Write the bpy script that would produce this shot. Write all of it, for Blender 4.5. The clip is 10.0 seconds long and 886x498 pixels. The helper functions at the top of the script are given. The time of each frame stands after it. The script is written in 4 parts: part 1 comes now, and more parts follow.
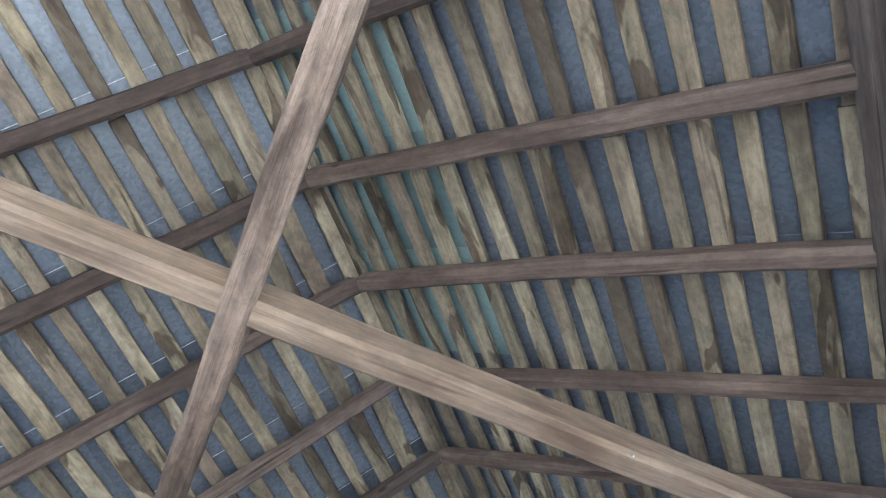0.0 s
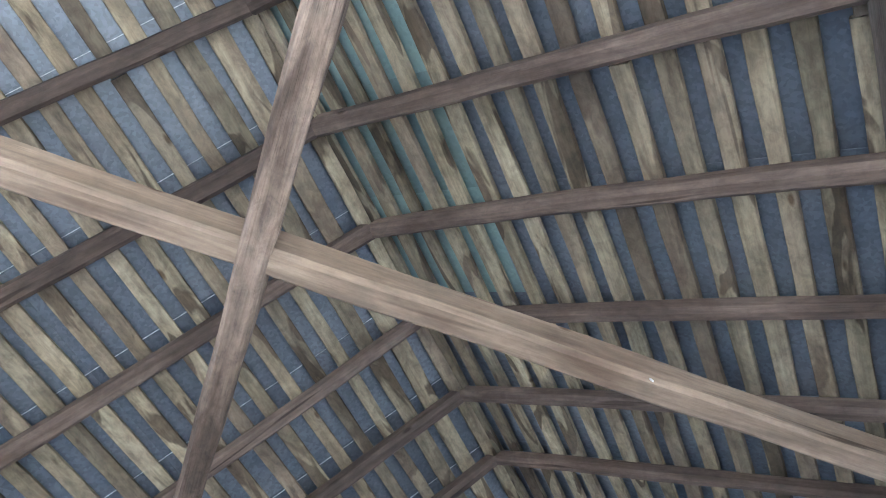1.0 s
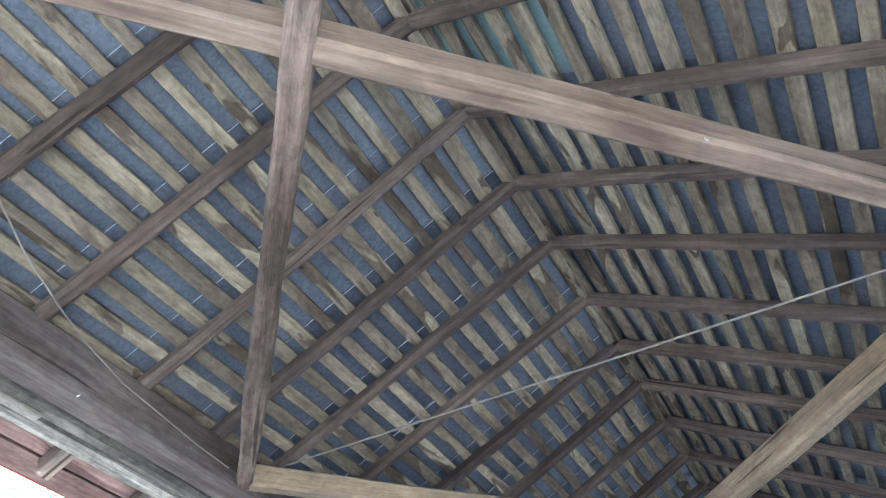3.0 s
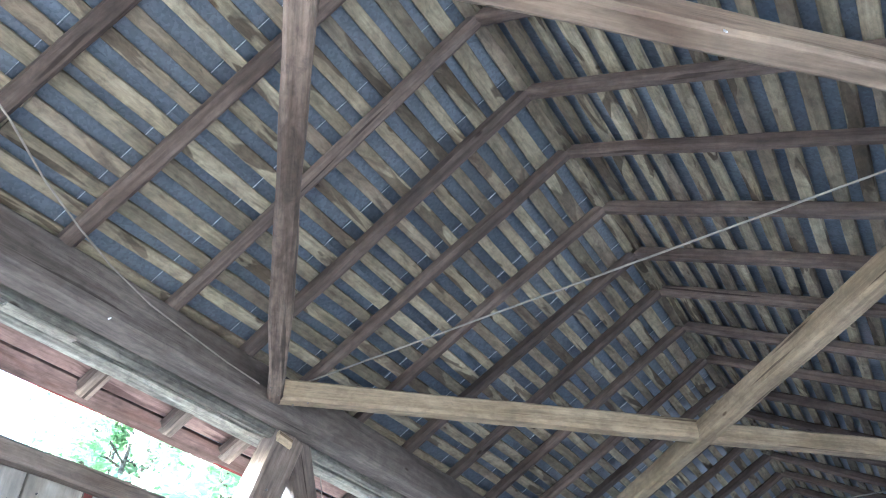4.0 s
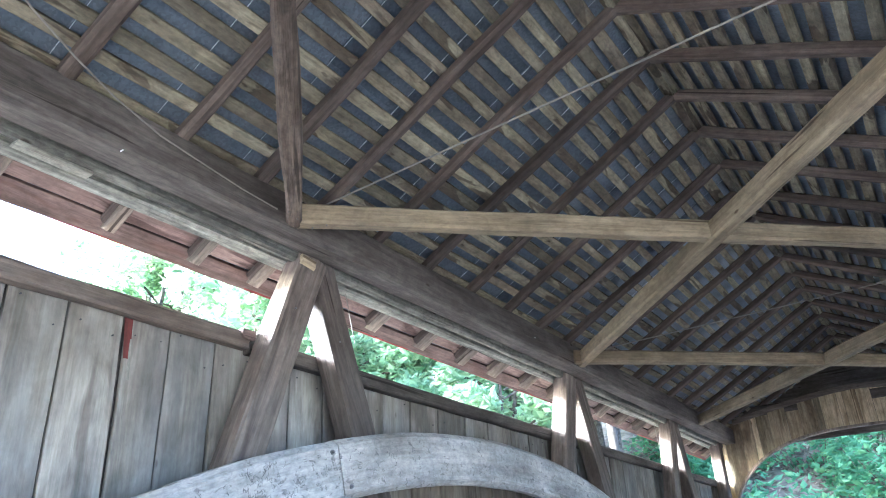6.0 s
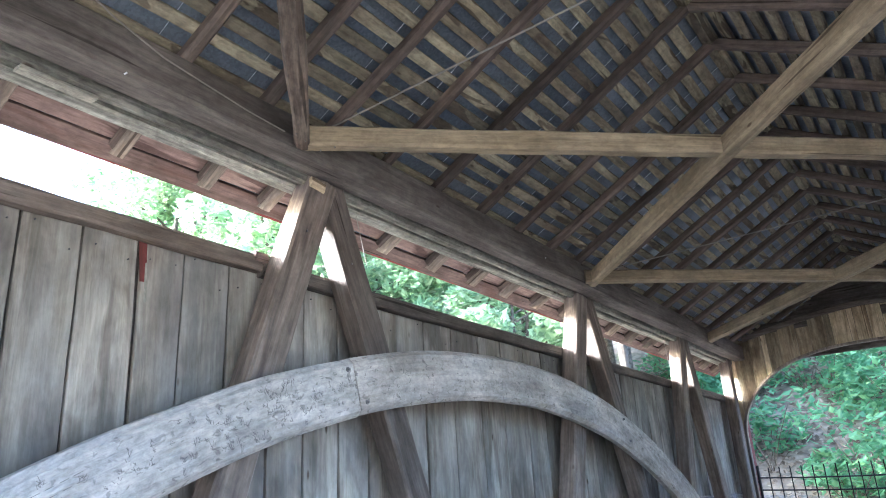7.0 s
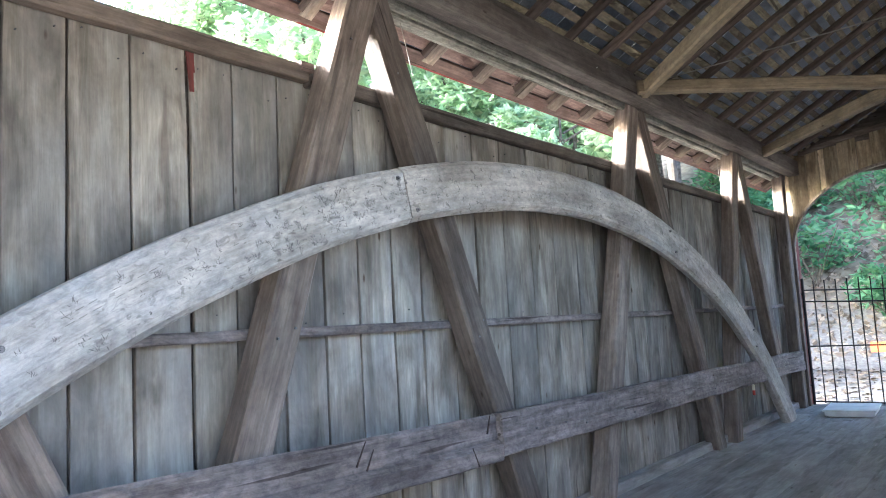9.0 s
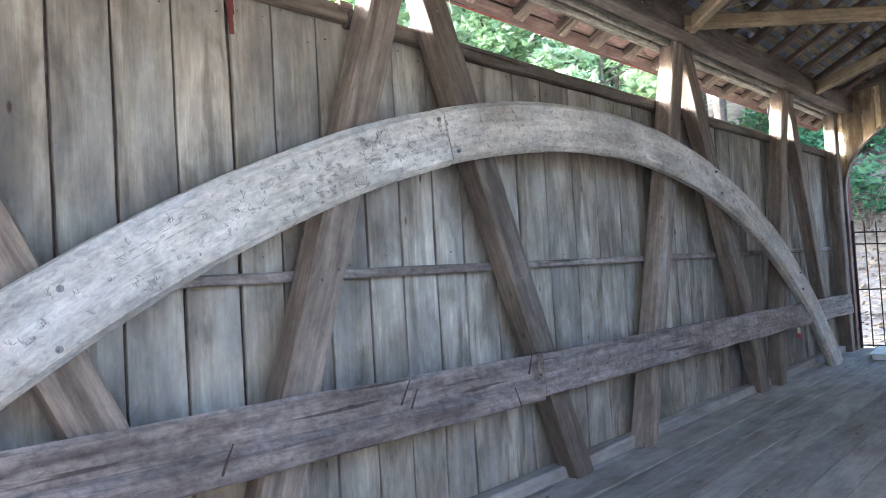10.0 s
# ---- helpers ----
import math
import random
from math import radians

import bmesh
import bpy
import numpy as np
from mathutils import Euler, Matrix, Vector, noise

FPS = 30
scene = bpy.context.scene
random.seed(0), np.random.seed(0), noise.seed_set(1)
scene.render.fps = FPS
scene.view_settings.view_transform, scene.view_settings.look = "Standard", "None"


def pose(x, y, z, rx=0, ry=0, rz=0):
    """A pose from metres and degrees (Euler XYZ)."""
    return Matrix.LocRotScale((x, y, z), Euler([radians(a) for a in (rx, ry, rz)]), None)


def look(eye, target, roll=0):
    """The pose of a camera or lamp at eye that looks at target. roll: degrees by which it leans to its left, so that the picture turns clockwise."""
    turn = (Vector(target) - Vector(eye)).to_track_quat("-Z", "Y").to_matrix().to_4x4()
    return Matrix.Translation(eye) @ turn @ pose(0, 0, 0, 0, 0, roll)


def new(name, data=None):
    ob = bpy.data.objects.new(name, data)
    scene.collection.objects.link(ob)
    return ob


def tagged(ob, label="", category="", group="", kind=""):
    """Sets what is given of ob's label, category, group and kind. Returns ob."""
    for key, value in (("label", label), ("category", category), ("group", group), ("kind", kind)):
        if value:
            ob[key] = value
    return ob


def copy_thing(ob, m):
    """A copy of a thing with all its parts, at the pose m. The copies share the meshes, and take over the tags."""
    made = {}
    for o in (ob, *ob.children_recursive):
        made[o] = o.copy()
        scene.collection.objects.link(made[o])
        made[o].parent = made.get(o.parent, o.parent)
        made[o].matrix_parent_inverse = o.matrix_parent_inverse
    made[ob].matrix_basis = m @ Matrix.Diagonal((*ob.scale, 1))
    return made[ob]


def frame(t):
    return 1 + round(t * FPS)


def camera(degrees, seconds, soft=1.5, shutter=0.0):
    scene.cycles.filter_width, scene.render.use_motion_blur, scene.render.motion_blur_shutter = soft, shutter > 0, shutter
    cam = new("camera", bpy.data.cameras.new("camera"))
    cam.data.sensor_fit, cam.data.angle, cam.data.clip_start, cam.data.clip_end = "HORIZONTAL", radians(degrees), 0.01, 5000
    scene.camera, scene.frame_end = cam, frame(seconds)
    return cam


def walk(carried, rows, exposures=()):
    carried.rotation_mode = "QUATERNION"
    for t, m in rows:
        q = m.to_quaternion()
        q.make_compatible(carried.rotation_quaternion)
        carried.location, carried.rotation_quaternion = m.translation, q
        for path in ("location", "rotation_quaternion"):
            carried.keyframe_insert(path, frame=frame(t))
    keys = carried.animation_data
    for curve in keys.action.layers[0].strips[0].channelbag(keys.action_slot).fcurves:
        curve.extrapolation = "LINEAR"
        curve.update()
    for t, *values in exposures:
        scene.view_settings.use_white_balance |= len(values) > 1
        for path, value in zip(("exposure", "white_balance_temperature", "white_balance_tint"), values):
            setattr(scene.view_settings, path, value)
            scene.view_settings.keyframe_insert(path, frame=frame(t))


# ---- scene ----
cam = camera(62.58, 10.0, soft=1.0, shutter=0.0)
PATH = [
    (0, (0.097, -0.129, 1.918), (-0.451, 1.122, 4.589), 4.18),
    (0.5, (0.090, -0.120, 1.907), (-0.507, 1.211, 4.529), 3.34),
    (1, (0.080, -0.114, 1.897), (-0.571, 1.297, 4.464), 1.98),
    (1.5, (0.071, -0.102, 1.877), (-0.671, 1.409, 4.361), 1.49),
    (2, (0.051, -0.088, 1.851), (-0.796, 1.550, 4.217), 0.94),
    (2.5, (0.043, -0.075, 1.829), (-0.929, 1.691, 4.051), 1.28),
    (4, (0.020, -0.047, 1.773), (-1.216, 1.967, 3.621), -0.14),
    (4.5, (0.017, -0.033, 1.751), (-1.302, 2.056, 3.453), -0.48),
    (5, (0.013, -0.022, 1.721), (-1.369, 2.142, 3.273), -1.48),
    (5.5, (0.003, -0.010, 1.701), (-1.434, 2.217, 3.107), -2.27),
    (7, (0.004, 0.009, 1.643), (-1.599, 2.341, 2.639), -3.40),
    (7.5, (0.008, 0.013, 1.622), (-1.665, 2.360, 2.456), -3.41),
    (8, (-0.004, 0.005, 1.597), (-1.745, 2.355, 2.263), -3.19),
    (8.5, (-0.010, 0.004, 1.566), (-1.822, 2.349, 2.030), -2.95),
    (9, (-0.011, 0.002, 1.547), (-1.889, 2.320, 1.858), -3.19),
    (9.5, (-0.017, -0.003, 1.530), (-1.966, 2.271, 1.713), -3.05),
    (10, (-0.027, -0.008, 1.521), (-2.045, 2.210, 1.622), -3.41),
]
EXPOSURE = [(0.0, 4.35, 4900, 7), (2.5, 4.48, 4700, 7), (4.5, 4.58, 4650, 6), (5.5, 4.32, 4700, 6), (7.0, 3.9, 5100, 8), (7.5, 3.84, 5250, 9), (9.0, 3.85, 5480, 9), (10.0, 3.87, 5560, 10)]
walk(cam, [(t, look(eye, target, roll)) for t, eye, target, roll in PATH], EXPOSURE)

# ---- daylight ----
SUN_EL, SUN_AZ = 18.0, 232.0          # azimuth in degrees, clockwise from +y
world = bpy.data.worlds.new("sky")
scene.world = world
world.use_nodes = True
wn = world.node_tree
sky = wn.nodes.new("ShaderNodeTexSky")
sky.sky_type = "NISHITA"
sky.sun_disc = False
sky.sun_elevation, sky.sun_rotation = radians(SUN_EL), radians(SUN_AZ)
sky.air_density, sky.dust_density, sky.ozone_density = 0.7, 5.0, 0.6
wn.nodes["Background"].inputs["Strength"].default_value = 0.15
wn.links.new(sky.outputs[0], wn.nodes["Background"].inputs["Color"])
sun = new("sun", bpy.data.lights.new("sun", "SUN"))
sun.data.energy, sun.data.angle, sun.data.color = 3.2, radians(8.0), (1.0, 0.98, 0.95)
sd = Vector((math.sin(radians(SUN_AZ)) * math.cos(radians(SUN_EL)), math.cos(radians(SUN_AZ)) * math.cos(radians(SUN_EL)), math.sin(radians(SUN_EL))))
sun.matrix_world = look(sd * 30, (0, 0, 0))

# ---- plan, in metres ----
CX = -0.93                              # middle of the bridge
WALL, LEG, ARCH, RAIL = -3.14, -2.90, -2.76, -2.785   # inner faces, near side wall
WALL_E = 2 * CX - WALL                  # opposite wall
CHORD_W, CHORD_E = -2.74, 0.87          # inner faces of the top chords
Y0, Y1 = -2.4, 12.35                    # the two portals
APEX, SLOPE = 4.80, 0.555               # underside of the rafters
ANG = math.atan(SLOPE)

# ---- materials ----
def nodes_of(name):
    m = bpy.data.materials.new(name)
    m.use_nodes = True
    nt = m.node_tree
    return m, nt, nt.nodes["Principled BSDF"], nt.nodes.new, nt.links.new


def ramp(nt, stops, mode="LINEAR"):
    r = nt.nodes.new("ShaderNodeValToRGB")
    r.color_ramp.interpolation = mode
    el = r.color_ramp.elements
    while len(el) < len(stops):
        el.new(0.5)
    for e, (p, c) in zip(el, stops):
        e.position, e.color = p, (*c, 1) if len(c) == 3 else c
    return r


def grain_coords(nt):
    """Coordinates along the grain (x) and across it (y, z), shifted from piece to piece."""
    at = nt.nodes.new("ShaderNodeAttribute")
    at.attribute_name = "grain"
    info = nt.nodes.new("ShaderNodeObjectInfo")
    mul = nt.nodes.new("ShaderNodeMath")
    mul.operation = "MULTIPLY"
    mul.inputs[1].default_value = 61.0
    nt.links.new(info.outputs["Random"], mul.inputs[0])
    add = nt.nodes.new("ShaderNodeVectorMath")
    add.operation = "ADD"
    nt.links.new(at.outputs["Vector"], add.inputs[0])
    nt.links.new(mul.outputs[0], add.inputs[1])
    return add.outputs[0], info.outputs["Random"]


def stretched(nt, co, scale, detail=4.0, rough=0.55, distort=0.0):
    mp = nt.nodes.new("ShaderNodeMapping")
    mp.inputs["Scale"].default_value = scale
    nt.links.new(co, mp.inputs["Vector"])
    no = nt.nodes.new("ShaderNodeTexNoise")
    no.inputs["Scale"].default_value = 1.0
    no.inputs["Detail"].default_value, no.inputs["Roughness"].default_value = detail, rough
    no.inputs["Distortion"].default_value = distort
    nt.links.new(mp.outputs[0], no.inputs["Vector"])
    return no.outputs["Fac"]


def mix(nt, fac, a, b, mode="MIX"):
    m = nt.nodes.new("ShaderNodeMix")
    m.data_type, m.blend_type = "RGBA", mode
    for sock, v in ((m.inputs[0], fac), (m.inputs[6], a), (m.inputs[7], b)):
        if isinstance(v, (int, float)):
            sock.default_value = v
        elif isinstance(v, tuple):
            sock.default_value = (*v, 1)
        else:
            nt.links.new(v, sock)
    return m.outputs[2]


def wood(name, dark, light, stain, stain_at=0.6, stain_soft=0.08, vary=0.35, rough=0.75, bump=0.25, fine=90.0, stain_scale=(1.1, 7.0, 7.0), knots=True, grey=None, grey_at=0.55, streak=0.3, stain_mix=0.6, crack=0.30, mottle=0.25, mottle_scale=20.0, blotch=0.2):
    m, nt, bs, N, L = nodes_of(name)
    co, rnd = grain_coords(nt)
    g1 = stretched(nt, co, (1.1, 5.5, 5.5), 5.0, 0.62, 0.6)
    gm = stretched(nt, co, (1.6, 34.0, 34.0), 4.0, 0.6, 0.3)
    g2 = stretched(nt, co, (5.0, fine, fine), 3.0, 0.6)
    r1 = ramp(nt, [(0.34, dark), (0.68, light)])
    L(g1, r1.inputs[0])
    rm = ramp(nt, [(0.34, (1 - streak, 1 - streak * 1.03, 1 - streak * 1.06)), (0.62, (1.06, 1.06, 1.06))])
    L(gm, rm.inputs[0])
    r2 = ramp(nt, [(0.3, (0.8, 0.79, 0.78)), (0.65, (1.05, 1.05, 1.05))])
    L(g2, r2.inputs[0])
    col = mix(nt, 1.0, r1.outputs[0], rm.outputs[0], "MULTIPLY")
    col = mix(nt, 0.7, col, r2.outputs[0], "MULTIPLY")
    if crack > 0:
        ck = stretched(nt, co, (0.9, 26.0, 26.0), 2.0, 0.45, 0.25)
        r6 = ramp(nt, [(crack - 0.025, (0.30, 0.27, 0.25)), (crack + 0.02, (1, 1, 1))])
        L(ck, r6.inputs[0])
        col = mix(nt, 0.9, col, r6.outputs[0], "MULTIPLY")
    st = stretched(nt, co, stain_scale, 3.0, 0.5, 0.8)
    r3 = ramp(nt, [(stain_at - stain_soft, (0, 0, 0)), (stain_at + stain_soft, (1, 1, 1))])
    L(st, r3.inputs[0])
    col = mix(nt, r3.outputs[0], col, mix(nt, stain_mix, col, stain))
    if grey:
        gy = stretched(nt, co, (0.9, 4.0, 4.0), 4.0, 0.6, 0.3)
        r5 = ramp(nt, [(grey_at - 0.12, (0, 0, 0)), (grey_at + 0.12, (0.8, 0.8, 0.8))])
        L(gy, r5.inputs[0])
        col = mix(nt, r5.outputs[0], col, grey)
    mo = stretched(nt, co, (mottle_scale * 0.6, mottle_scale, mottle_scale), 8.0, 0.72, 0.4)
    r7 = ramp(nt, [(0.36, (1 - mottle, 1 - mottle, 1 - mottle * 0.95)), (0.6, (1 + mottle * 0.35,) * 3)])
    L(mo, r7.inputs[0])
    col = mix(nt, 1.0, col, r7.outputs[0], "MULTIPLY")
    bo = stretched(nt, co, (1.6, 3.6, 3.6), 5.0, 0.6, 0.5)
    r8 = ramp(nt, [(0.36, (1 - blotch, 1 - blotch * 1.05, 1 - blotch * 1.1)), (0.62, (1 + blotch * 0.4,) * 3)])
    L(bo, r8.inputs[0])
    col = mix(nt, 1.0, col, r8.outputs[0], "MULTIPLY")
    if knots:
        mp = nt.nodes.new("ShaderNodeMapping")
        mp.inputs["Scale"].default_value = (2.2, 6.0, 6.0)
        L(co, mp.inputs["Vector"])
        vo = nt.nodes.new("ShaderNodeTexVoronoi")
        vo.inputs["Scale"].default_value = 1.0
        L(mp.outputs[0], vo.inputs["Vector"])
        r4 = ramp(nt, [(0.035, (0.3, 0.22, 0.16)), (0.075, (1, 1, 1))])
        L(vo.outputs["Distance"], r4.inputs[0])
        col = mix(nt, 0.85, col, r4.outputs[0], "MULTIPLY")
    rr = ramp(nt, [(0.0, (1 - vary,) * 3), (0.5, (1.0, 0.97, 0.94)), (1.0, (1 + vary * 0.45,) * 3)])
    L(rnd, rr.inputs[0])
    col = mix(nt, 1.0, col, rr.outputs[0], "MULTIPLY")
    L(col, bs.inputs["Base Color"])
    bs.inputs["Roughness"].default_value = rough
    bs.inputs["Specular IOR Level"].default_value = 0.3
    ad = nt.nodes.new("ShaderNodeMath")
    ad.operation = "ADD"
    L(gm, ad.inputs[0]), L(g2, ad.inputs[1])
    bp = nt.nodes.new("ShaderNodeBump")
    bp.inputs["Strength"].default_value, bp.inputs["Distance"].default_value = bump, 0.01
    L(ad.outputs[0], bp.inputs["Height"]), L(bp.outputs[0], bs.inputs["Normal"])
    return m


M_LATH = wood("lath_wood", (0.255, 0.224, 0.146), (0.51, 0.463, 0.321), (0.055, 0.038, 0.024), 0.575, 0.018, 0.36, 0.8, 0.2, 70.0, (1.9, 8.0, 8.0), True, (0.23, 0.19, 0.14), 0.56, streak=0.3, stain_mix=0.75, crack=0.24, mottle=0.34, mottle_scale=24.0, blotch=0.3)
M_RAFTER = wood("rafter_wood", (0.112, 0.087, 0.07), (0.225, 0.18, 0.147), (0.05, 0.038, 0.03), 0.62, 0.1, 0.3, 0.75, 0.35)
M_BRACE = wood("brace_wood", (0.265, 0.213, 0.13), (0.42, 0.347, 0.23), (0.16, 0.12, 0.085), 0.66, 0.1, 0.25, 0.7, 0.35, streak=0.2)
M_OLD = wood("old_brace_wood", (0.245, 0.188, 0.13), (0.45, 0.362, 0.262), (0.12, 0.08, 0.055), 0.62, 0.06, 0.1, 0.65, 0.4, streak=0.2, mottle=0.15)
M_ROUGH = wood("rough_brace_wood", (0.17, 0.128, 0.095), (0.46, 0.37, 0.285), (0.055, 0.04, 0.03), 0.57, 0.035, 0.1, 0.8, 0.8, streak=0.4, crack=0.335, mottle=0.35)
M_CHORD = wood("chord_wood", (0.10, 0.088, 0.076), (0.215, 0.192, 0.168), (0.05, 0.042, 0.035), 0.6, 0.1, 0.2, 0.8, 0.4, streak=0.25)
M_PLATE = wood("plate_wood", (0.25, 0.25, 0.205), (0.50, 0.495, 0.42), (0.10, 0.095, 0.08), 0.57, 0.06, 0.2, 0.85, 0.6, streak=0.35, mottle=0.4, mottle_scale=24.0)
M_BOARD = wood("siding_wood", (0.27, 0.248, 0.205), (0.50, 0.472, 0.402), (0.12, 0.1, 0.078), 0.60, 0.06, 0.22, 0.85, 0.35, 60.0, (1.5, 8.0, 8.0), True, (0.26, 0.252, 0.235), 0.54, streak=0.2, crack=0.23, mottle=0.16, mottle_scale=9.0, blotch=0.38)
M_LEG = wood("truss_wood", (0.175, 0.144, 0.118), (0.33, 0.281, 0.235), (0.085, 0.064, 0.05), 0.58, 0.07, 0.3, 0.8, 0.45, streak=0.3, crack=0.26, mottle=0.2)
M_RAIL = wood("guard_wood", (0.2, 0.173, 0.158), (0.39, 0.345, 0.32), (0.075, 0.06, 0.055), 0.58, 0.08, 0.1, 0.85, 0.5, streak=0.25, crack=0.32, mottle=0.4, mottle_scale=24.0, blotch=0.25)
M_ARCH = wood("arch_wood", (0.44, 0.414, 0.362), (0.64, 0.61, 0.55), (0.15, 0.135, 0.115), 0.635, 0.03, 0.06, 0.8, 0.8, 45.0, (16.0, 30.0, 30.0), False, (0.42, 0.41, 0.39), 0.56, streak=0.12, crack=0.24, mottle=0.28, mottle_scale=30.0, blotch=0.3)
M_FLOOR = wood("plank_wood", (0.30, 0.284, 0.265), (0.44, 0.42, 0.395), (0.17, 0.156, 0.145), 0.61, 0.06, 0.12, 0.85, 0.3, streak=0.07, crack=0.0, mottle=0.14, mottle_scale=8.0, blotch=0.16)
M_PORTAL = wood("portal_wood", (0.45, 0.365, 0.225), (0.74, 0.63, 0.43), (0.16, 0.105, 0.055), 0.58, 0.06, 0.55, 0.75, 0.3, streak=0.3)
M_RED = wood("red_paint", (0.16, 0.03, 0.025), (0.27, 0.06, 0.05), (0.10, 0.05, 0.04), 0.62, 0.06, 0.25, 0.7, 0.3, knots=False)
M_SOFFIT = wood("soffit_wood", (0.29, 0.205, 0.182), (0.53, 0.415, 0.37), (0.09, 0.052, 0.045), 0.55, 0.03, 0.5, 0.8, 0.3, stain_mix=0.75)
# rafter wood again, lightened as if daylight from outside fell on it
M_TAIL_LIT = wood("daylit_tail_wood", (0.20, 0.165, 0.13), (0.40, 0.345, 0.28), (0.09, 0.07, 0.055), 0.6, 0.06, 0.3, 0.8, 0.4)
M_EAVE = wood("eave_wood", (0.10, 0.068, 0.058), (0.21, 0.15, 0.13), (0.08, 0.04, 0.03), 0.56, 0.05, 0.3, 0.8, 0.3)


def metal(name, base, spangle, rough, metallic):
    m, nt, bs, N, L = nodes_of(name)
    co, rnd = grain_coords(nt)
    mp = N("ShaderNodeMapping")
    mp.inputs["Scale"].default_value = (75, 75, 75)
    L(co, mp.inputs["Vector"])
    vo = N("ShaderNodeTexVoronoi")
    vo.inputs["Scale"].default_value = 1.0
    L(mp.outputs[0], vo.inputs["Vector"])
    sep = N("ShaderNodeSeparateColor")
    L(vo.outputs["Color"], sep.inputs[0])
    r1 = ramp(nt, [(0.0, tuple(c * (1 - spangle) for c in base)), (1.0, tuple(c * (1 + spangle) for c in base))])
    L(sep.outputs[0], r1.inputs[0])
    bl = stretched(nt, co, (3.0, 3.0, 3.0), 4.0, 0.6)
    r2 = ramp(nt, [(0.3, (0.72, 0.74, 0.76)), (0.7, (1.1, 1.1, 1.1))])
    L(bl, r2.inputs[0])
    col = mix(nt, 1.0, r1.outputs[0], r2.outputs[0], "MULTIPLY")
    rr = ramp(nt, [(0.0, (0.8, 0.8, 0.8)), (1.0, (1.15, 1.15, 1.15))])
    L(rnd, rr.inputs[0])
    L(mix(nt, 1.0, col, rr.outputs[0], "MULTIPLY"), bs.inputs["Base Color"])
    bs.inputs["Metallic"].default_value, bs.inputs["Roughness"].default_value = metallic, rough
    return m


M_TIN = metal("galvanised_tin", (0.185, 0.214, 0.248), 0.16, 0.42, 0.5)
# near-white colour for daylight leaking through the roof seams
M_LEAK = metal("seam_leak_light", (0.62, 0.66, 0.70), 0.3, 0.4, 0.3)
M_TIN_GREEN = metal("green_tin", (0.27, 0.38, 0.36), 0.08, 0.5, 0.3)
M_IRON = metal("black_iron", (0.02, 0.02, 0.022), 0.1, 0.5, 0.6)
M_WIRE = metal("wire_steel", (0.30, 0.27, 0.225), 0.1, 0.6, 0.1)
M_STAPLE = metal("bright_steel", (0.75, 0.75, 0.74), 0.05, 0.3, 0.6)
M_BOLT = metal("bolt_steel", (0.22, 0.21, 0.20), 0.15, 0.5, 0.8)


def plain(name, a, b, scale=6.0, rough=0.8, bump=0.1, detail=6.0, lo=0.35, hi=0.65):
    m, nt, bs, N, L = nodes_of(name)
    tc = N("ShaderNodeTexCoord")
    no = N("ShaderNodeTexNoise")
    no.inputs["Scale"].default_value, no.inputs["Detail"].default_value = scale, detail
    L(tc.outputs["Object"], no.inputs["Vector"])
    r = ramp(nt, [(lo, a), (hi, b)])
    L(no.outputs["Fac"], r.inputs[0]), L(r.outputs[0], bs.inputs["Base Color"])
    bs.inputs["Roughness"].default_value = rough
    bp = N("ShaderNodeBump")
    bp.inputs["Strength"].default_value = bump
    L(no.outputs["Fac"], bp.inputs["Height"]), L(bp.outputs[0], bs.inputs["Normal"])
    return m


def leafy(name, cols, through_=0.6):
    m, nt, bs, N, L = nodes_of(name)
    geo = N("ShaderNodeNewGeometry")
    r = ramp(nt, [(i / (len(cols) - 1), c) for i, c in enumerate(cols)])
    L(geo.outputs["Random Per Island"], r.inputs[0]), L(r.outputs[0], bs.inputs["Base Color"])
    bs.inputs["Roughness"].default_value = 0.5
    tr = N("ShaderNodeBsdfTranslucent")
    L(r.outputs[0], tr.inputs["Color"])
    mx = N("ShaderNodeMixShader")
    mx.inputs[0].default_value = through_
    L(bs.outputs[0], mx.inputs[1]), L(tr.outputs[0], mx.inputs[2])
    L(mx.outputs[0], nt.nodes["Material Output"].inputs["Surface"])
    return m


M_LEAF = leafy("leaves", [(0.27, 0.39, 0.22), (0.35, 0.48, 0.28), (0.43, 0.55, 0.34), (0.50, 0.58, 0.35)], 0.68)
M_SHRUB = leafy("shrub_leaves", [(0.08, 0.2, 0.1), (0.12, 0.27, 0.14), (0.16, 0.33, 0.18), (0.21, 0.36, 0.16)])
M_LITTER = leafy("dead_leaves", [(0.05, 0.034, 0.02), (0.10, 0.072, 0.047), (0.17, 0.132, 0.095), (0.28, 0.235, 0.185)], 0.1)
M_BARK = plain("bark", (0.06, 0.045, 0.03), (0.17, 0.14, 0.11), 9.0, 0.9, 0.6)
M_PALE = plain("pale_bark", (0.06, 0.048, 0.035), (0.13, 0.108, 0.08), 7.0, 0.9, 0.4)
M_SOIL = plain("soil", (0.10, 0.085, 0.07), (0.22, 0.195, 0.165), 3.0, 0.95, 0.5)
M_ROAD = plain("gravel_road", (0.08, 0.077, 0.074), (0.17, 0.164, 0.158), 14.0, 0.95, 0.3)
M_WHITE = plain("white_paint", (0.60, 0.62, 0.61), (0.78, 0.80, 0.79), 5.0, 0.6, 0.05)
M_ORANGE = plain("orange_plastic", (0.42, 0.06, 0.008), (0.55, 0.09, 0.012), 5.0, 0.5, 0.02)
M_YELLOW = plain("yellow_plastic", (0.30, 0.25, 0.06), (0.42, 0.35, 0.10), 6.0, 0.5, 0.02)
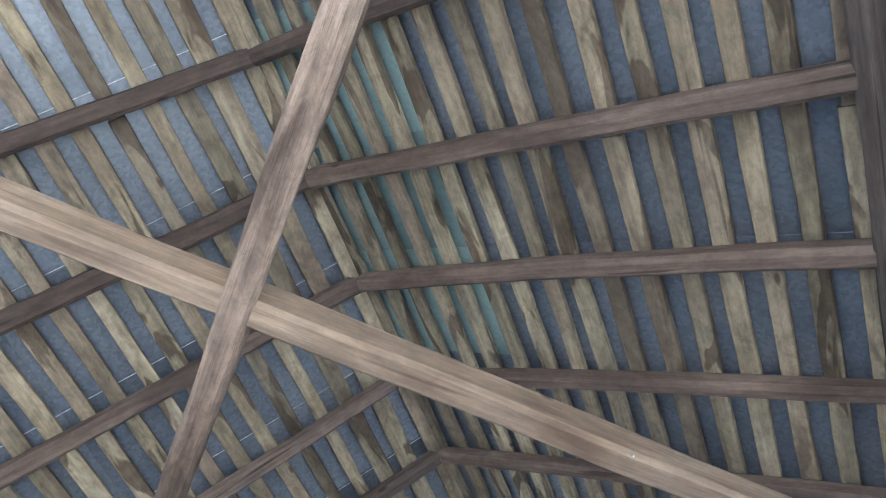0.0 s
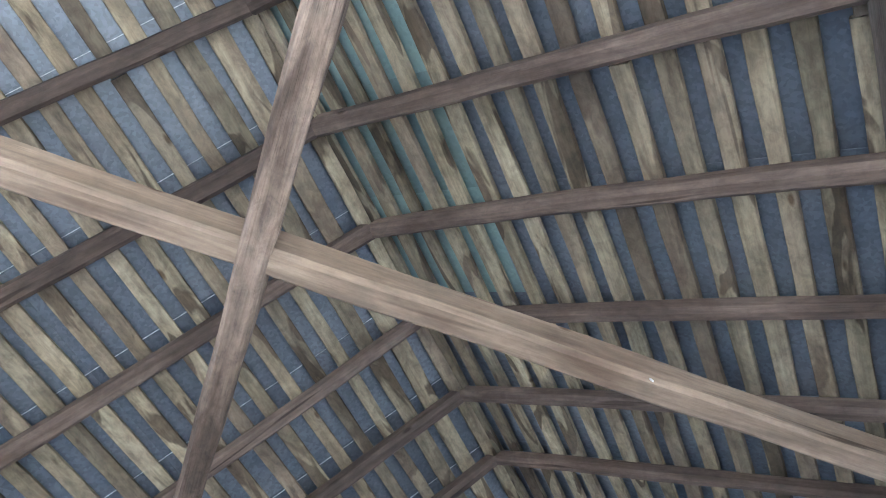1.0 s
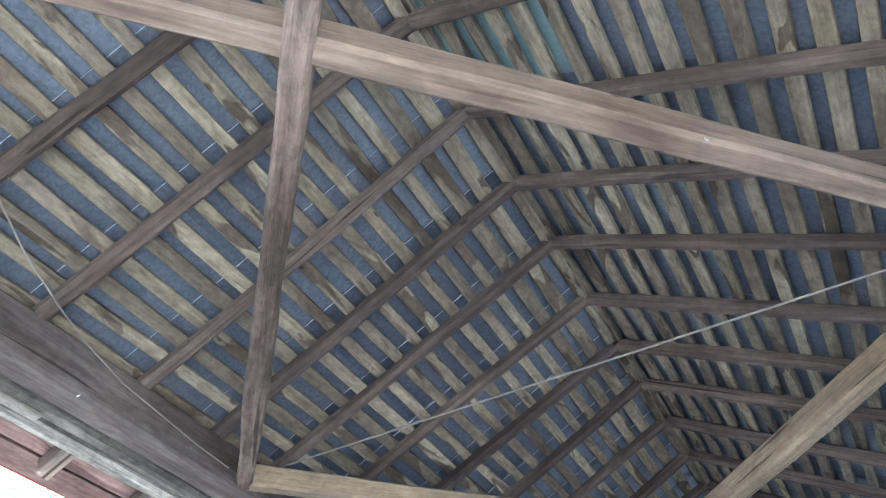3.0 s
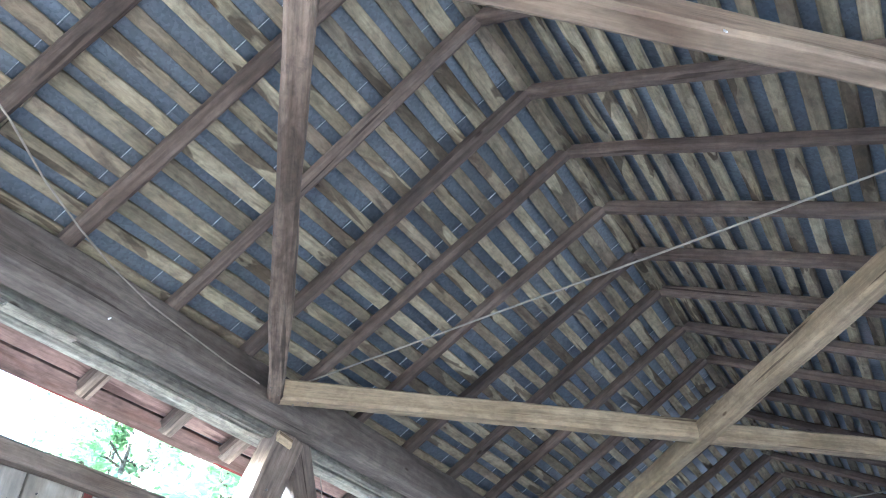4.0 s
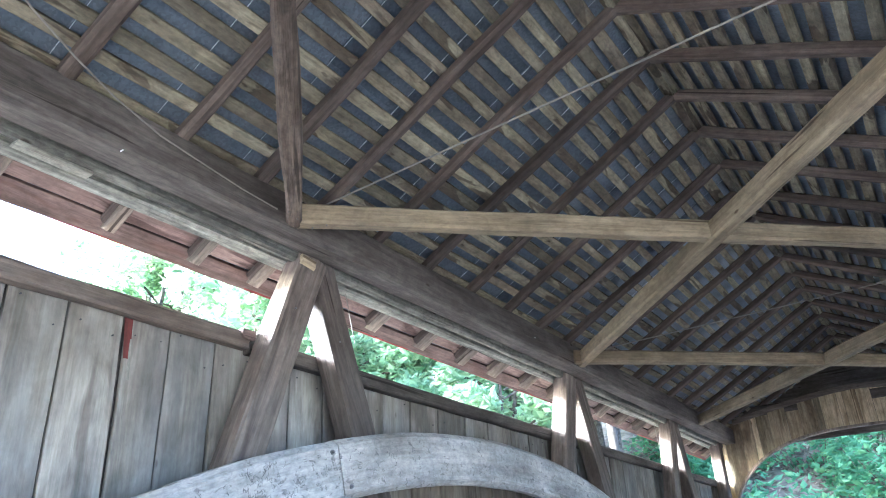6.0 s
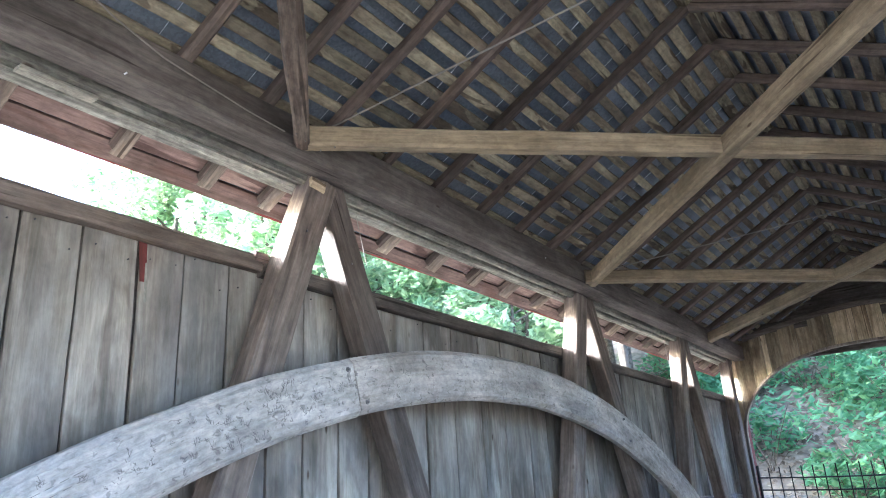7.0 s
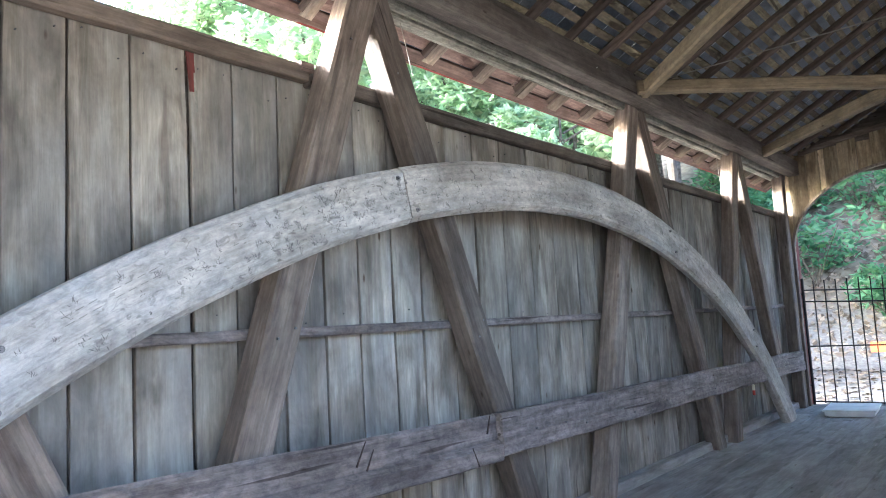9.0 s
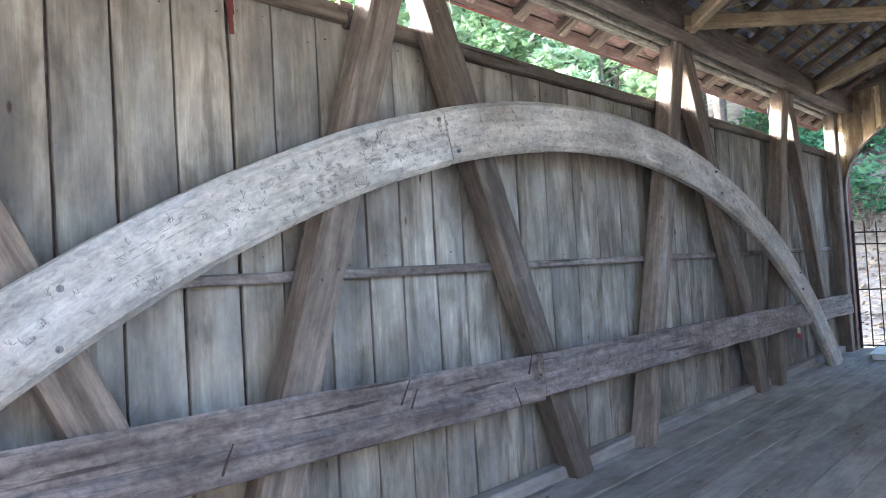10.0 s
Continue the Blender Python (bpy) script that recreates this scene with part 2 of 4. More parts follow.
M_DARK = plain("dark_plastic", (0.02, 0.02, 0.02), (0.05, 0.05, 0.05), 8.0, 0.6, 0.05)
M_CREAM = plain("cream_wax", (0.60, 0.55, 0.38), (0.72, 0.67, 0.48), 8.0, 0.5, 0.02)
M_REDTIP = plain("red_plastic", (0.45, 0.03, 0.02), (0.6, 0.05, 0.03), 8.0, 0.5, 0.02)
M_CUT = plain("saw_cut_wood", (0.02, 0.014, 0.011), (0.08, 0.052, 0.04), 40.0, 0.9, 0.3)
M_CARVE = plain("carved_grooves", (0.11, 0.10, 0.09), (0.18, 0.17, 0.155), 30.0, 0.95, 0.1)


# ---- builders ----
def put_mesh(name, verts, faces, grain, mat, m, parent=None, label=""):
    me = bpy.data.meshes.new(name)
    me.from_pydata(verts, [], faces)
    if grain is not None:
        at = me.attributes.new("grain", "FLOAT_VECTOR", "POINT")
        at.data.foreach_set("vector", np.array(grain, dtype=np.float32).ravel())
    me.materials.append(mat)
    ob = new(name, me)
    hang(ob, parent, m)
    if label:
        tagged(ob, label)
    return ob


def hang(ob, parent, m):
    if parent is not None:
        ob.parent = parent
        ob.matrix_basis = world_of(parent).inverted() @ m
    else:
        ob.matrix_basis = m
    return ob


def world_of(ob):
    return world_of(ob.parent) @ ob.matrix_basis if ob.parent else ob.matrix_basis.copy()


def part(name, bm, material, parent=None, label="", m=None):
    """One mesh object from a bmesh, under a thing or part."""
    me = bpy.data.meshes.new(name)
    bm.to_mesh(me)
    at = me.attributes.new("grain", "FLOAT_VECTOR", "POINT")
    co = np.zeros(len(me.vertices) * 3, dtype=np.float32)
    me.vertices.foreach_get("co", co)
    at.data.foreach_set("vector", co)
    bm.free()
    me.materials.append(material)
    ob = new(name, me)
    hang(ob, parent, m or Matrix.Identity(4))
    if label:
        tagged(ob, label)
    return ob


def thing(name, base, label, category, group="", kind=""):
    ob = new(name)
    ob.empty_display_size = 0.1
    ob.matrix_basis = Matrix.Translation(base)
    return tagged(ob, label, category, group, kind)


def along(p0, p1, up=(0, 0, 1)):
    """The pose whose x runs from p0 to p1, and whose z is as near to up as can be; and the length."""
    p0, p1 = Vector(p0), Vector(p1)
    x = (p1 - p0).normalized()
    y = Vector(up).cross(x).normalized()
    z = x.cross(y)
    m = Matrix((x, y, z)).transposed().to_4x4()
    m.translation = p0
    return m, (p1 - p0).length


def timber_data(length, w, h, seed, seg=0, cham=0.012, jit=0.004, bend=0.0, taper=0.0, end_cut=(0, 0)):
    """A hewn timber along x: chamfered section, wavy faces, a slight bend."""
    rnd = random.Random(seed)
    seg = seg or max(3, min(24, int(length / 0.22)))
    sec = [(-w / 2 + cham, -h / 2), (w / 2 - cham, -h / 2), (w / 2, -h / 2 + cham), (w / 2, h / 2 - cham),
           (w / 2 - cham, h / 2), (-w / 2 + cham, h / 2), (-w / 2, h / 2 - cham), (-w / 2, -h / 2 + cham)]
    off = Vector((rnd.uniform(0, 99), rnd.uniform(0, 99), rnd.uniform(0, 99)))
    b1, b2 = rnd.uniform(-bend, bend), rnd.uniform(-bend, bend)
    vs, fs = [], []
    for i in range(seg + 1):
        u = i / seg
        arc = 4 * u * (1 - u)
        k = 1 - taper * u
        for j, (y, z) in enumerate(sec):
            n = noise.noise_vector(Vector((u * length * 2.2, y * 6, z * 6)) + off) * jit
            x = u * length
            if i == 0:
                x += end_cut[0] * z
            if i == seg:
                x += end_cut[1] * z
            vs.append((x, y * k + n.y + b1 * arc, z * k + n.z + b2 * arc))
    for i in range(seg):
        for j in range(8):
            a, b = i * 8 + j, i * 8 + (j + 1) % 8
            fs.append((a, b, b + 8, a + 8))
    fs.append(tuple(range(7, -1, -1)))
    fs.append(tuple(seg * 8 + j for j in range(8)))
    return vs, fs


def timber(name, p0, p1, w, h, mat, seed, parent=None, label="", up=(0, 0, 1), **kw):
    """w across, h along 'up'; p0 and p1 are the ends of its middle line."""
    m, length = along(p0, p1, up)
    vs, fs = timber_data(length, w, h, seed, **kw)
    return put_mesh(name, vs, fs, vs, mat, m, parent, label)


def box_bm(bm, x0, x1, y0, y1, z0, z1):
    vs = [bm.verts.new((x, y, z)) for x in (x0, x1) for y in (y0, y1) for z in (z0, z1)]
    for f in ((0, 1, 3, 2), (4, 6, 7, 5), (0, 4, 5, 1), (2, 3, 7, 6), (0, 2, 6, 4), (1, 5, 7, 3)):
        bm.faces.new([vs[i] for i in f])
    return vs


def rod(name, pts, r, mat, parent=None, label="", sides=8):
    """A round bar or wire through points."""
    vs, fs = [], []
    pts = [Vector(p) for p in pts]
    for i, p in enumerate(pts):
        d = (pts[min(i + 1, len(pts) - 1)] - pts[max(i - 1, 0)]).normalized()
        a = d.cross(Vector((0, 0, 1)) if abs(d.z) < 0.9 else Vector((1, 0, 0))).normalized()
        b = d.cross(a)
        for j in range(sides):
            q = 2 * math.pi * j / sides
            vs.append(tuple(p + r * (math.cos(q) * a + math.sin(q) * b)))
    for i in range(len(pts) - 1):
        for j in range(sides):
            a, b = i * sides + j, i * sides + (j + 1) % sides
            fs.append((a, b, b + sides, a + sides))
    fs.append(tuple(range(sides - 1, -1, -1)))
    fs.append(tuple((len(pts) - 1) * sides + j for j in range(sides)))
    base = world_of(parent).translation if parent else pts[0]
    vs = [tuple(Vector(v) - base) for v in vs]
    return put_mesh(name, vs, fs, vs, mat, Matrix.Translation(base), parent, label)

# ---- top chords and eave plates ----
def chord(x0, x1, z0, z1, mat, label, seed, name="top_chord"):
    ob = timber(name, ((x0 + x1) / 2, Y0 - 0.3, (z0 + z1) / 2), ((x0 + x1) / 2, Y1 + 0.25, (z0 + z1) / 2), x1 - x0, z1 - z0, mat, seed, seg=60, cham=0.015, jit=0.008)
    return tagged(ob, label, "beam", "top chords")


chord(CHORD_W - 0.18, CHORD_W, 3.575, 3.81, M_CHORD, "dark brown hewn top chord beam carrying the rafters", 11)
chord(CHORD_E, CHORD_E + 0.18, 3.575, 3.83, M_CHORD, "dark brown hewn top chord beam carrying the rafters", 12)
chord(-3.0, -2.945, 3.537, 3.635, M_PLATE, "weathered grey inner wall plate beside the top chord", 13, "wall_plate")
chord(-3.135, -3.034, 3.532, 3.625, M_PLATE, "weathered grey-green split wall plate under the rafter tails", 16, "wall_plate")
chord(CHORD_E + 0.24, CHORD_E + 0.39, 3.46, 3.62, M_PLATE, "weathered grey wall plate under the rafter tails", 14, "wall_plate")
timber("plank_scrap", (-2.99, 1.2, 3.532), (-2.985, 1.55, 3.53), 0.08, 0.02, M_PLATE, 15, label="short pale board nailed on the wall plate")
tagged(bpy.data.objects["plank_scrap"], category="board")

# ---- truss legs: pairs that lean together under the chord ----
def leg(y_top, y_foot, seed, dx=0.0, z_top=3.58):
    x = LEG - 0.08 - dx
    p0, p1 = Vector((x, y_foot, -0.02)), Vector((x, y_top, z_top))
    ob = timber("truss_brace", p0, p1, 0.21, 0.16, M_LEG, seed, up=(1, 0, 0), cham=0.014, jit=0.006, bend=0.012, seg=18)
    return tagged(ob, "weathered brown timber leaning brace of the side truss", "timber", "truss braces")


for n, (yt, yf, dx) in enumerate([(-0.03, 1.64, 0.02), (3.00, 1.77, 0.0), (3.08, 4.59, 0.02), (6.68, 5.56, 0.0), (6.86, 8.40, 0.02),
                                  (9.76, 8.88, 0.0), (9.95, 11.25, 0.02), (-0.1, -1.3, 0.0)]):
    leg(yt, yf, 30 + n, dx)
for y, z in ((3.0, 3.53),):
    timber("brace_shim", (LEG - 0.0, y - 0.13, z + 0.005), (LEG - 0.0, y - 0.02, z - 0.01), 0.03, 0.07, M_PORTAL, 47, seg=3)
    tagged(bpy.data.objects["brace_shim"], "fresh pale wood shim at the head of a brace", "shim")
timber("portal_post", (-3.0, 12.12, -0.02), (-3.0, 12.12, 3.58), 0.16, 0.18, M_LEG, 48, up=(0, 1, 0), cham=0.014)
tagged(bpy.data.objects["portal_post"], "weathered brown corner post beside the portal", "post")

# ---- arch ----
AY, AR_, AZ, ATH = 4.93, 8.10, -5.42, 0.33
def arch_piece(a0, a1, seed, parent):
    n = max(8, int(abs(a1 - a0) * AR_ / 0.12))
    off = Vector((seed * 3.1, seed * 1.7, 0))
    vs, fs, gr = [], [], []
    w, c = 0.115, 0.032
    sec = [(0, c), (c, 0), (w - c, 0), (w, c), (w, ATH - c), (w - c, ATH), (c, ATH), (0, ATH - c)]
    for i in range(n + 1):
        a = a0 + (a1 - a0) * i / n
        for (d, r) in sec:
            nz = noise.noise_vector(Vector((a * AR_ * 1.5, d * 5, r * 4)) + off) * 0.007
            rr = AR_ - ATH + r + nz.z
            vs.append((ARCH - d + nz.x * 0.6, AY + rr * math.sin(a), AZ + rr * math.cos(a)))
            gr.append((a * AR_, r, d))
    for i in range(n):
        for j in range(8):
            p, q = i * 8 + j, i * 8 + (j + 1) % 8
            fs.append((p, q, q + 8, p + 8))
    fs.append(tuple(range(7, -1, -1)))
    fs.append(tuple(n * 8 + j for j in range(8)))
    return put_mesh("arch_segment", vs, fs, gr, M_ARCH, Matrix.Identity(4), parent)


arch = thing("arch_beam", (ARCH, AY, 2.3), "pale grey curved arch beam with carved scratches and bolts", "beam")
A_L, A_J, A_R = math.asin((-0.75 - AY) / AR_), math.asin((3.10 - AY) / (AR_ - 0.16)), math.asin((10.88 - AY) / AR_)
arch_piece(A_L, A_J - 0.0006, 3, arch)
arch_piece(A_J + 0.0006, A_R, 4, arch)


def on_arch(y, r):
    """A place on the arch's inner face: y along, r metres below its upper edge."""
    a = math.asin((y - AY) / (AR_ - r))
    return Vector((ARCH, AY + (AR_ - r) * math.sin(a), AZ + (AR_ - r) * math.cos(a))), a


def bolt(y, r, parent):
    p, a = on_arch(y, r)
    bm = bmesh.new()
    bmesh.ops.create_cone(bm, cap_ends=True, segments=10, radius1=0.014, radius2=0.013, depth=0.006)
    bmesh.ops.create_cone(bm, cap_ends=True, segments=6, radius1=0.008, radius2=0.007, depth=0.012, matrix=Matrix.Translation((0, 0, 0.009)))
    part("bolt", bm, M_BOLT, parent, "rusty steel bolt head", Matrix.Translation(p + Vector((0.004, 0, 0))) @ Matrix.Rotation(radians(90), 4, "Y"))


for y, r in ((0.98, 0.09), (0.97, 0.27), (3.02, 0.06), (3.18, 0.26), (6.95, 0.08), (7.05, 0.25), (9.3, 0.1), (9.35, 0.24)):
    bolt(y, r, arch)


def carving(y, r, strokes, size, parent):
    """Shallow cut strokes on the arch, as plain bars."""
    p, a = on_arch(y, r)
    bm = bmesh.new()
    for (u0, v0, u1, v1) in strokes:
        d = Vector((0, u1 - u0, v1 - v0)) * size
        o = Vector((0, u0, v0)) * size
        s = d.cross(Vector((1, 0, 0))).normalized() * 0.0012
        q = [bm.verts.new(o + k) for k in (-s, s)] + [bm.verts.new(o + d + k) for k in (s * 0.6, -s * 0.6)]
        bm.faces.new(q)
    m = Matrix.Translation(p + Vector((0.0065, 0, 0))) @ Matrix.Rotation(-a, 4, "X")
    part("carving", bm, M_CARVE, parent, "shallow dark carved strokes", m)


rc = random.Random(5)
def bars(n):
    return [(i * 0.75, 0, i * 0.75 + 0.5, 0.0) for i in range(n)] + [(i * 0.75, 0.42, i * 0.75 + 0.5, 0.42) for i in range(n)]


carving(1.19, 0.13, bars(3), 0.075, arch)
carving(1.38, 0.125, bars(4), 0.075, arch)
for n in range(190):
    y = rc.choice([rc.uniform(0.8, 2.0), rc.gauss(2.35, 0.3), rc.gauss(2.5, 0.4), rc.uniform(2.0, 3.1), rc.uniform(3.0, 4.6), rc.uniform(4.5, 9.0)])
    st = []
    for k in range(rc.randint(4, 10)):
        u, v, q = rc.uniform(0, 1), rc.uniform(0, 1), rc.choice([1.57, 1.57, 0.9, 2.2, 0.1]) + rc.uniform(-0.25, 0.25)
        ln = rc.uniform(0.3, 0.9)
        st.append((u, v, u + ln * math.cos(q), v + ln * math.sin(q)))
    carving(y, rc.uniform(0.07, 0.29), st, rc.uniform(0.012, 0.034), arch)

# ---- guard rail ----
rail = thing("guard_rail", (RAIL, 4, 0.8), "dark weathered plank guard rail nailed across the truss", "rail")
def rail_board(y0, y1, zt0, zt1, hh, seed, ledge):
    m, length = along((RAIL - 0.055, y0, zt0 - hh / 2), (RAIL - 0.055, y1, zt1 - hh / 2))
    n = 44
    k = -0.05 + ledge
    sec = [(-0.05, -hh / 2 + 0.012), (-0.038, -hh / 2), (0.05, -hh / 2), (0.055, hh / 2 - 0.01), (k + 0.014, hh / 2), (k, hh / 2 - 0.02), (k, -0.012), (-0.05, -0.012 - ledge * 0.75)]
    vs, fs = [], []
    for i in range(n + 1):
        for y, z in sec:
            nz = noise.noise_vector(Vector((i * length / n * 1.9 + seed, y * 5, z * 5))) * 0.010
            vs.append((i * length / n, y + nz.y * 0.6, z + nz.z))
    for i in range(n):
        for j in range(8):
            a, b = i * 8 + j, i * 8 + (j + 1) % 8
            fs.append((a, b, b + 8, a + 8))
    fs += [tuple(range(7, -1, -1)), tuple(n * 8 + j for j in range(8))]
    return put_mesh("rail_board", vs, fs, vs, M_RAIL, m, rail)


rail_board(-1.6, 3.945, 1.05, 0.955, 0.30, 2.0, 0.052)
rail_board(3.955, 11.75, 0.955, 0.88, 0.275, 9.0, 0.01)
for y, z, tilt in ((1.62, 0.80, 0.4), (2.72, 0.90, 0.5), (2.78, 0.85, 0.45), (3.64, 0.73, -0.35), (3.86, 0.90, 0.3)):
    timber("saw_cut", (RAIL + (-0.004 if z < 0.81 else -0.055), y - tilt * 0.075, z - 0.06), (RAIL + (-0.004 if z < 0.81 else -0.055), y + tilt * 0.075, z + 0.06), 0.013, 0.012, M_CUT, 3, rail, "worn saw cut", up=(1, 0, 0), cham=0.003, jit=0.005, seg=7, taper=0.55)
for y in (4.35, 4.75, 5.05, 5.9, 6.6, 7.9):
    z = 0.79 - 0.01 * y + random.uniform(-0.04, 0.08)
    rod("nail", [(RAIL - 0.02, y, z), (RAIL + 0.004, y, z)], 0.008, M_BOLT, rail, "nail head", 6)

# ---- lateral bracing: crossed beams between the chords ----
def lateral(p0, p1, z, seed, mat, w=0.12, h=0.16, jit=0.007):
    ob = timber("lateral_brace", (*p0, z + h / 2), (*p1, z + h / 2), w, h, mat, seed, cham=0.016, jit=jit, bend=0.012, seg=40)
    return tagged(ob, "brown hewn diagonal brace beam crossing under the roof", "beam", "lateral braces")


for n, (ya, yb) in enumerate([(2.646, -1.19), (6.56, 2.56), (10.5, 6.5)]):
    lateral((CHORD_W, ya), (CHORD_E, yb), 3.60, 60 + n, M_BRACE if n else M_ROUGH, 0.10 if n else 0.092, 0.135, 0.007 if n else 0.013)
for n, (ya, yb) in enumerate([(-1.19, 2.39), (2.62, 6.11), (6.40, 9.98)]):
    lateral((CHORD_W, ya), (CHORD_E, yb), 3.607, 70 + n, M_BRACE if n else M_OLD, 0.10, 0.125)

for ob in [o for o in scene.objects if o.name.startswith("lateral_brace")]:
    m = world_of(ob)
    for u, v in ((0.12, 0.02), (0.2, -0.025)):
        p = m @ Vector((u, v, -0.066))
        rod("nail", [p + Vector((0, 0, 0.01)), p - Vector((0, 0, 0.005))], 0.0036, M_BOLT, ob, "dark nail head", 6)
for ob in [o for o in scene.objects if o.name.startswith("truss_brace")]:
    m = world_of(ob)
    for u, v in ((1.62, 0.04), (1.70, -0.05), (3.4, 0.03)):
        p = m @ Vector((u, v, 0.0))
        p.x = LEG - (0.02 if ob.name in ("truss_brace", "truss_brace.002", "truss_brace.004", "truss_brace.006") else 0.0)
        rod("nail", [p - Vector((0.012, 0, 0)), p + Vector((0.005, 0, 0))], 0.007, M_BOLT, ob, "dark nail head", 6)
for ob, x in ((bpy.data.objects["top_chord"], CHORD_W), (bpy.data.objects["top_chord.001"], CHORD_E)):
    out = 1 if x < CX else -1
    for y in (1.55, 5.6):
        p = Vector((x, y, 3.62 + 0.05 * math.sin(y * 7)))
        rod("nail", [p - Vector((out * 0.01, 0, 0)), p + Vector((out * 0.008, 0, 0))], 0.004, M_STAPLE, ob, "bright nail head", 6)

# ---- wires ----
def wire(pts, r, label):
    return tagged(rod("tie_wire", pts, r, M_WIRE), label, "wire", "wires")


def sagging(p0, p1, sag, n=14):
    p0, p1 = Vector(p0), Vector(p1)
    return [p0.lerp(p1, i / n) - Vector((0, 0, sag * 4 * (i / n) * (1 - i / n))) for i in range(n + 1)]


wire(sagging((CHORD_W, 2.76, 3.75), (CHORD_E, 2.58, 3.76), 0.0), 0.0052, "thin taut steel tie rod across the bridge")
wire(sagging((CHORD_W, 6.62, 3.75), (CHORD_E, 6.45, 3.76), 0.0), 0.0055, "thin taut steel tie rod across the bridge")
wire([(-1.75, -0.6, 3.83), (-2.05, 0.2, 3.81), (-2.27, 0.66, 3.79), (-2.42, 0.92, 3.765), (-2.53, 1.17, 3.745), (-2.62, 1.41, 3.73), (-2.69, 1.70, 3.71), (-2.72, 1.97, 3.70), (-2.73, 2.25, 3.675), (-2.73, 2.5, 3.66)], 0.0042, "thin slack wire hanging by the top chord")
for y in (3.35, 9.2):
    wire(sagging((-2.97, y, 3.47), (-2.99, y + 0.12, 3.16), 0.0, 5), 0.003, "short loose wire hanging from the wall plate")

def staple(p, q):
    return tagged(rod("staple", [p, q], 0.0035, M_STAPLE), "bright bent steel staple driven into a beam", "staple", "staples")


staple((0.055, 1.50, 3.60), (0.03, 1.53, 3.69))
staple((0.30, 1.80, 3.67), (0.31, 1.82, 3.685))

# ---- rafters ----
APEX_Y = [-1.97, -1.43, -0.88, -0.36, 0.18, 0.73, 1.28, 1.84, 2.38, 2.90, 3.48, 4.04, 4.57, 5.15]
while APEX_Y[-1] < Y1 + 0.5:
    APEX_Y.append(APEX_Y[-1] + 0.61)
FOOT_Y = [y + d for y, d in zip(APEX_Y, [0, 0, -.1, -.12, -.14, -.08, -.03, .02, .02, -.03, -.03, -.02, .04, .05] + [0.0] * 40)]
RIGHT = [-.05, -.05, -.06, -.07, -.08, -.09, -.08, -.10, -.145, -.155, -.19] + [-.20] * 40   # shift of the opposite foot
RW, RH, ROOF_H = 0.075, 0.082, 0.082      # rafter section, and height of the laths over the apex line
dn = Vector((math.sin(ANG), 0, math.cos(ANG)))
for n, (ya, yf) in enumerate(zip(APEX_Y, FOOT_Y)):
    pr = thing("rafter_pair", (CX, ya, APEX), "dark brown hewn rafters butted together at the ridge", "rafter", "rafters")
    for side in (-1, 1):
        up = Vector((side * math.sin(ANG), 0, math.cos(ANG)))
        run = 2.37
        yt = ya + (yf - ya) * run / 1.82
        top = Vector((CX + side * 0.004, ya, APEX)) + up * (ROOF_H - RH / 2)
        end = Vector((CX + side * run, yt if side < 0 else ya + RIGHT[n] * run / 1.78, APEX - SLOPE * run)) + up * (ROOF_H - RH / 2)
        timber("rafter", top, end, RW * random.uniform(0.88, 1.1), RH, M_RAFTER, 100 + n * 2 + side, pr, up=up, cham=0.02, jit=0.009, bend=0.016, end_cut=(SLOPE * 1.0, 0))
        if side < 0:
            # deeper sawn tail under the eave, its colour lightened for the daylight outside
            d = (end - top).normalized()
            t0, t1 = top.lerp(end, 2.13 / run) - up * 0.05, end + d * 0.02 - up * 0.05
            timber("rafter_tail", t0, t1, 0.056, 0.078, M_TAIL_LIT, 300 + n, pr, "sawn tail of the rafter, coloured paler as lit from outside", up=up, cham=0.01, jit=0.006, seg=6, end_cut=(0, 0.5))

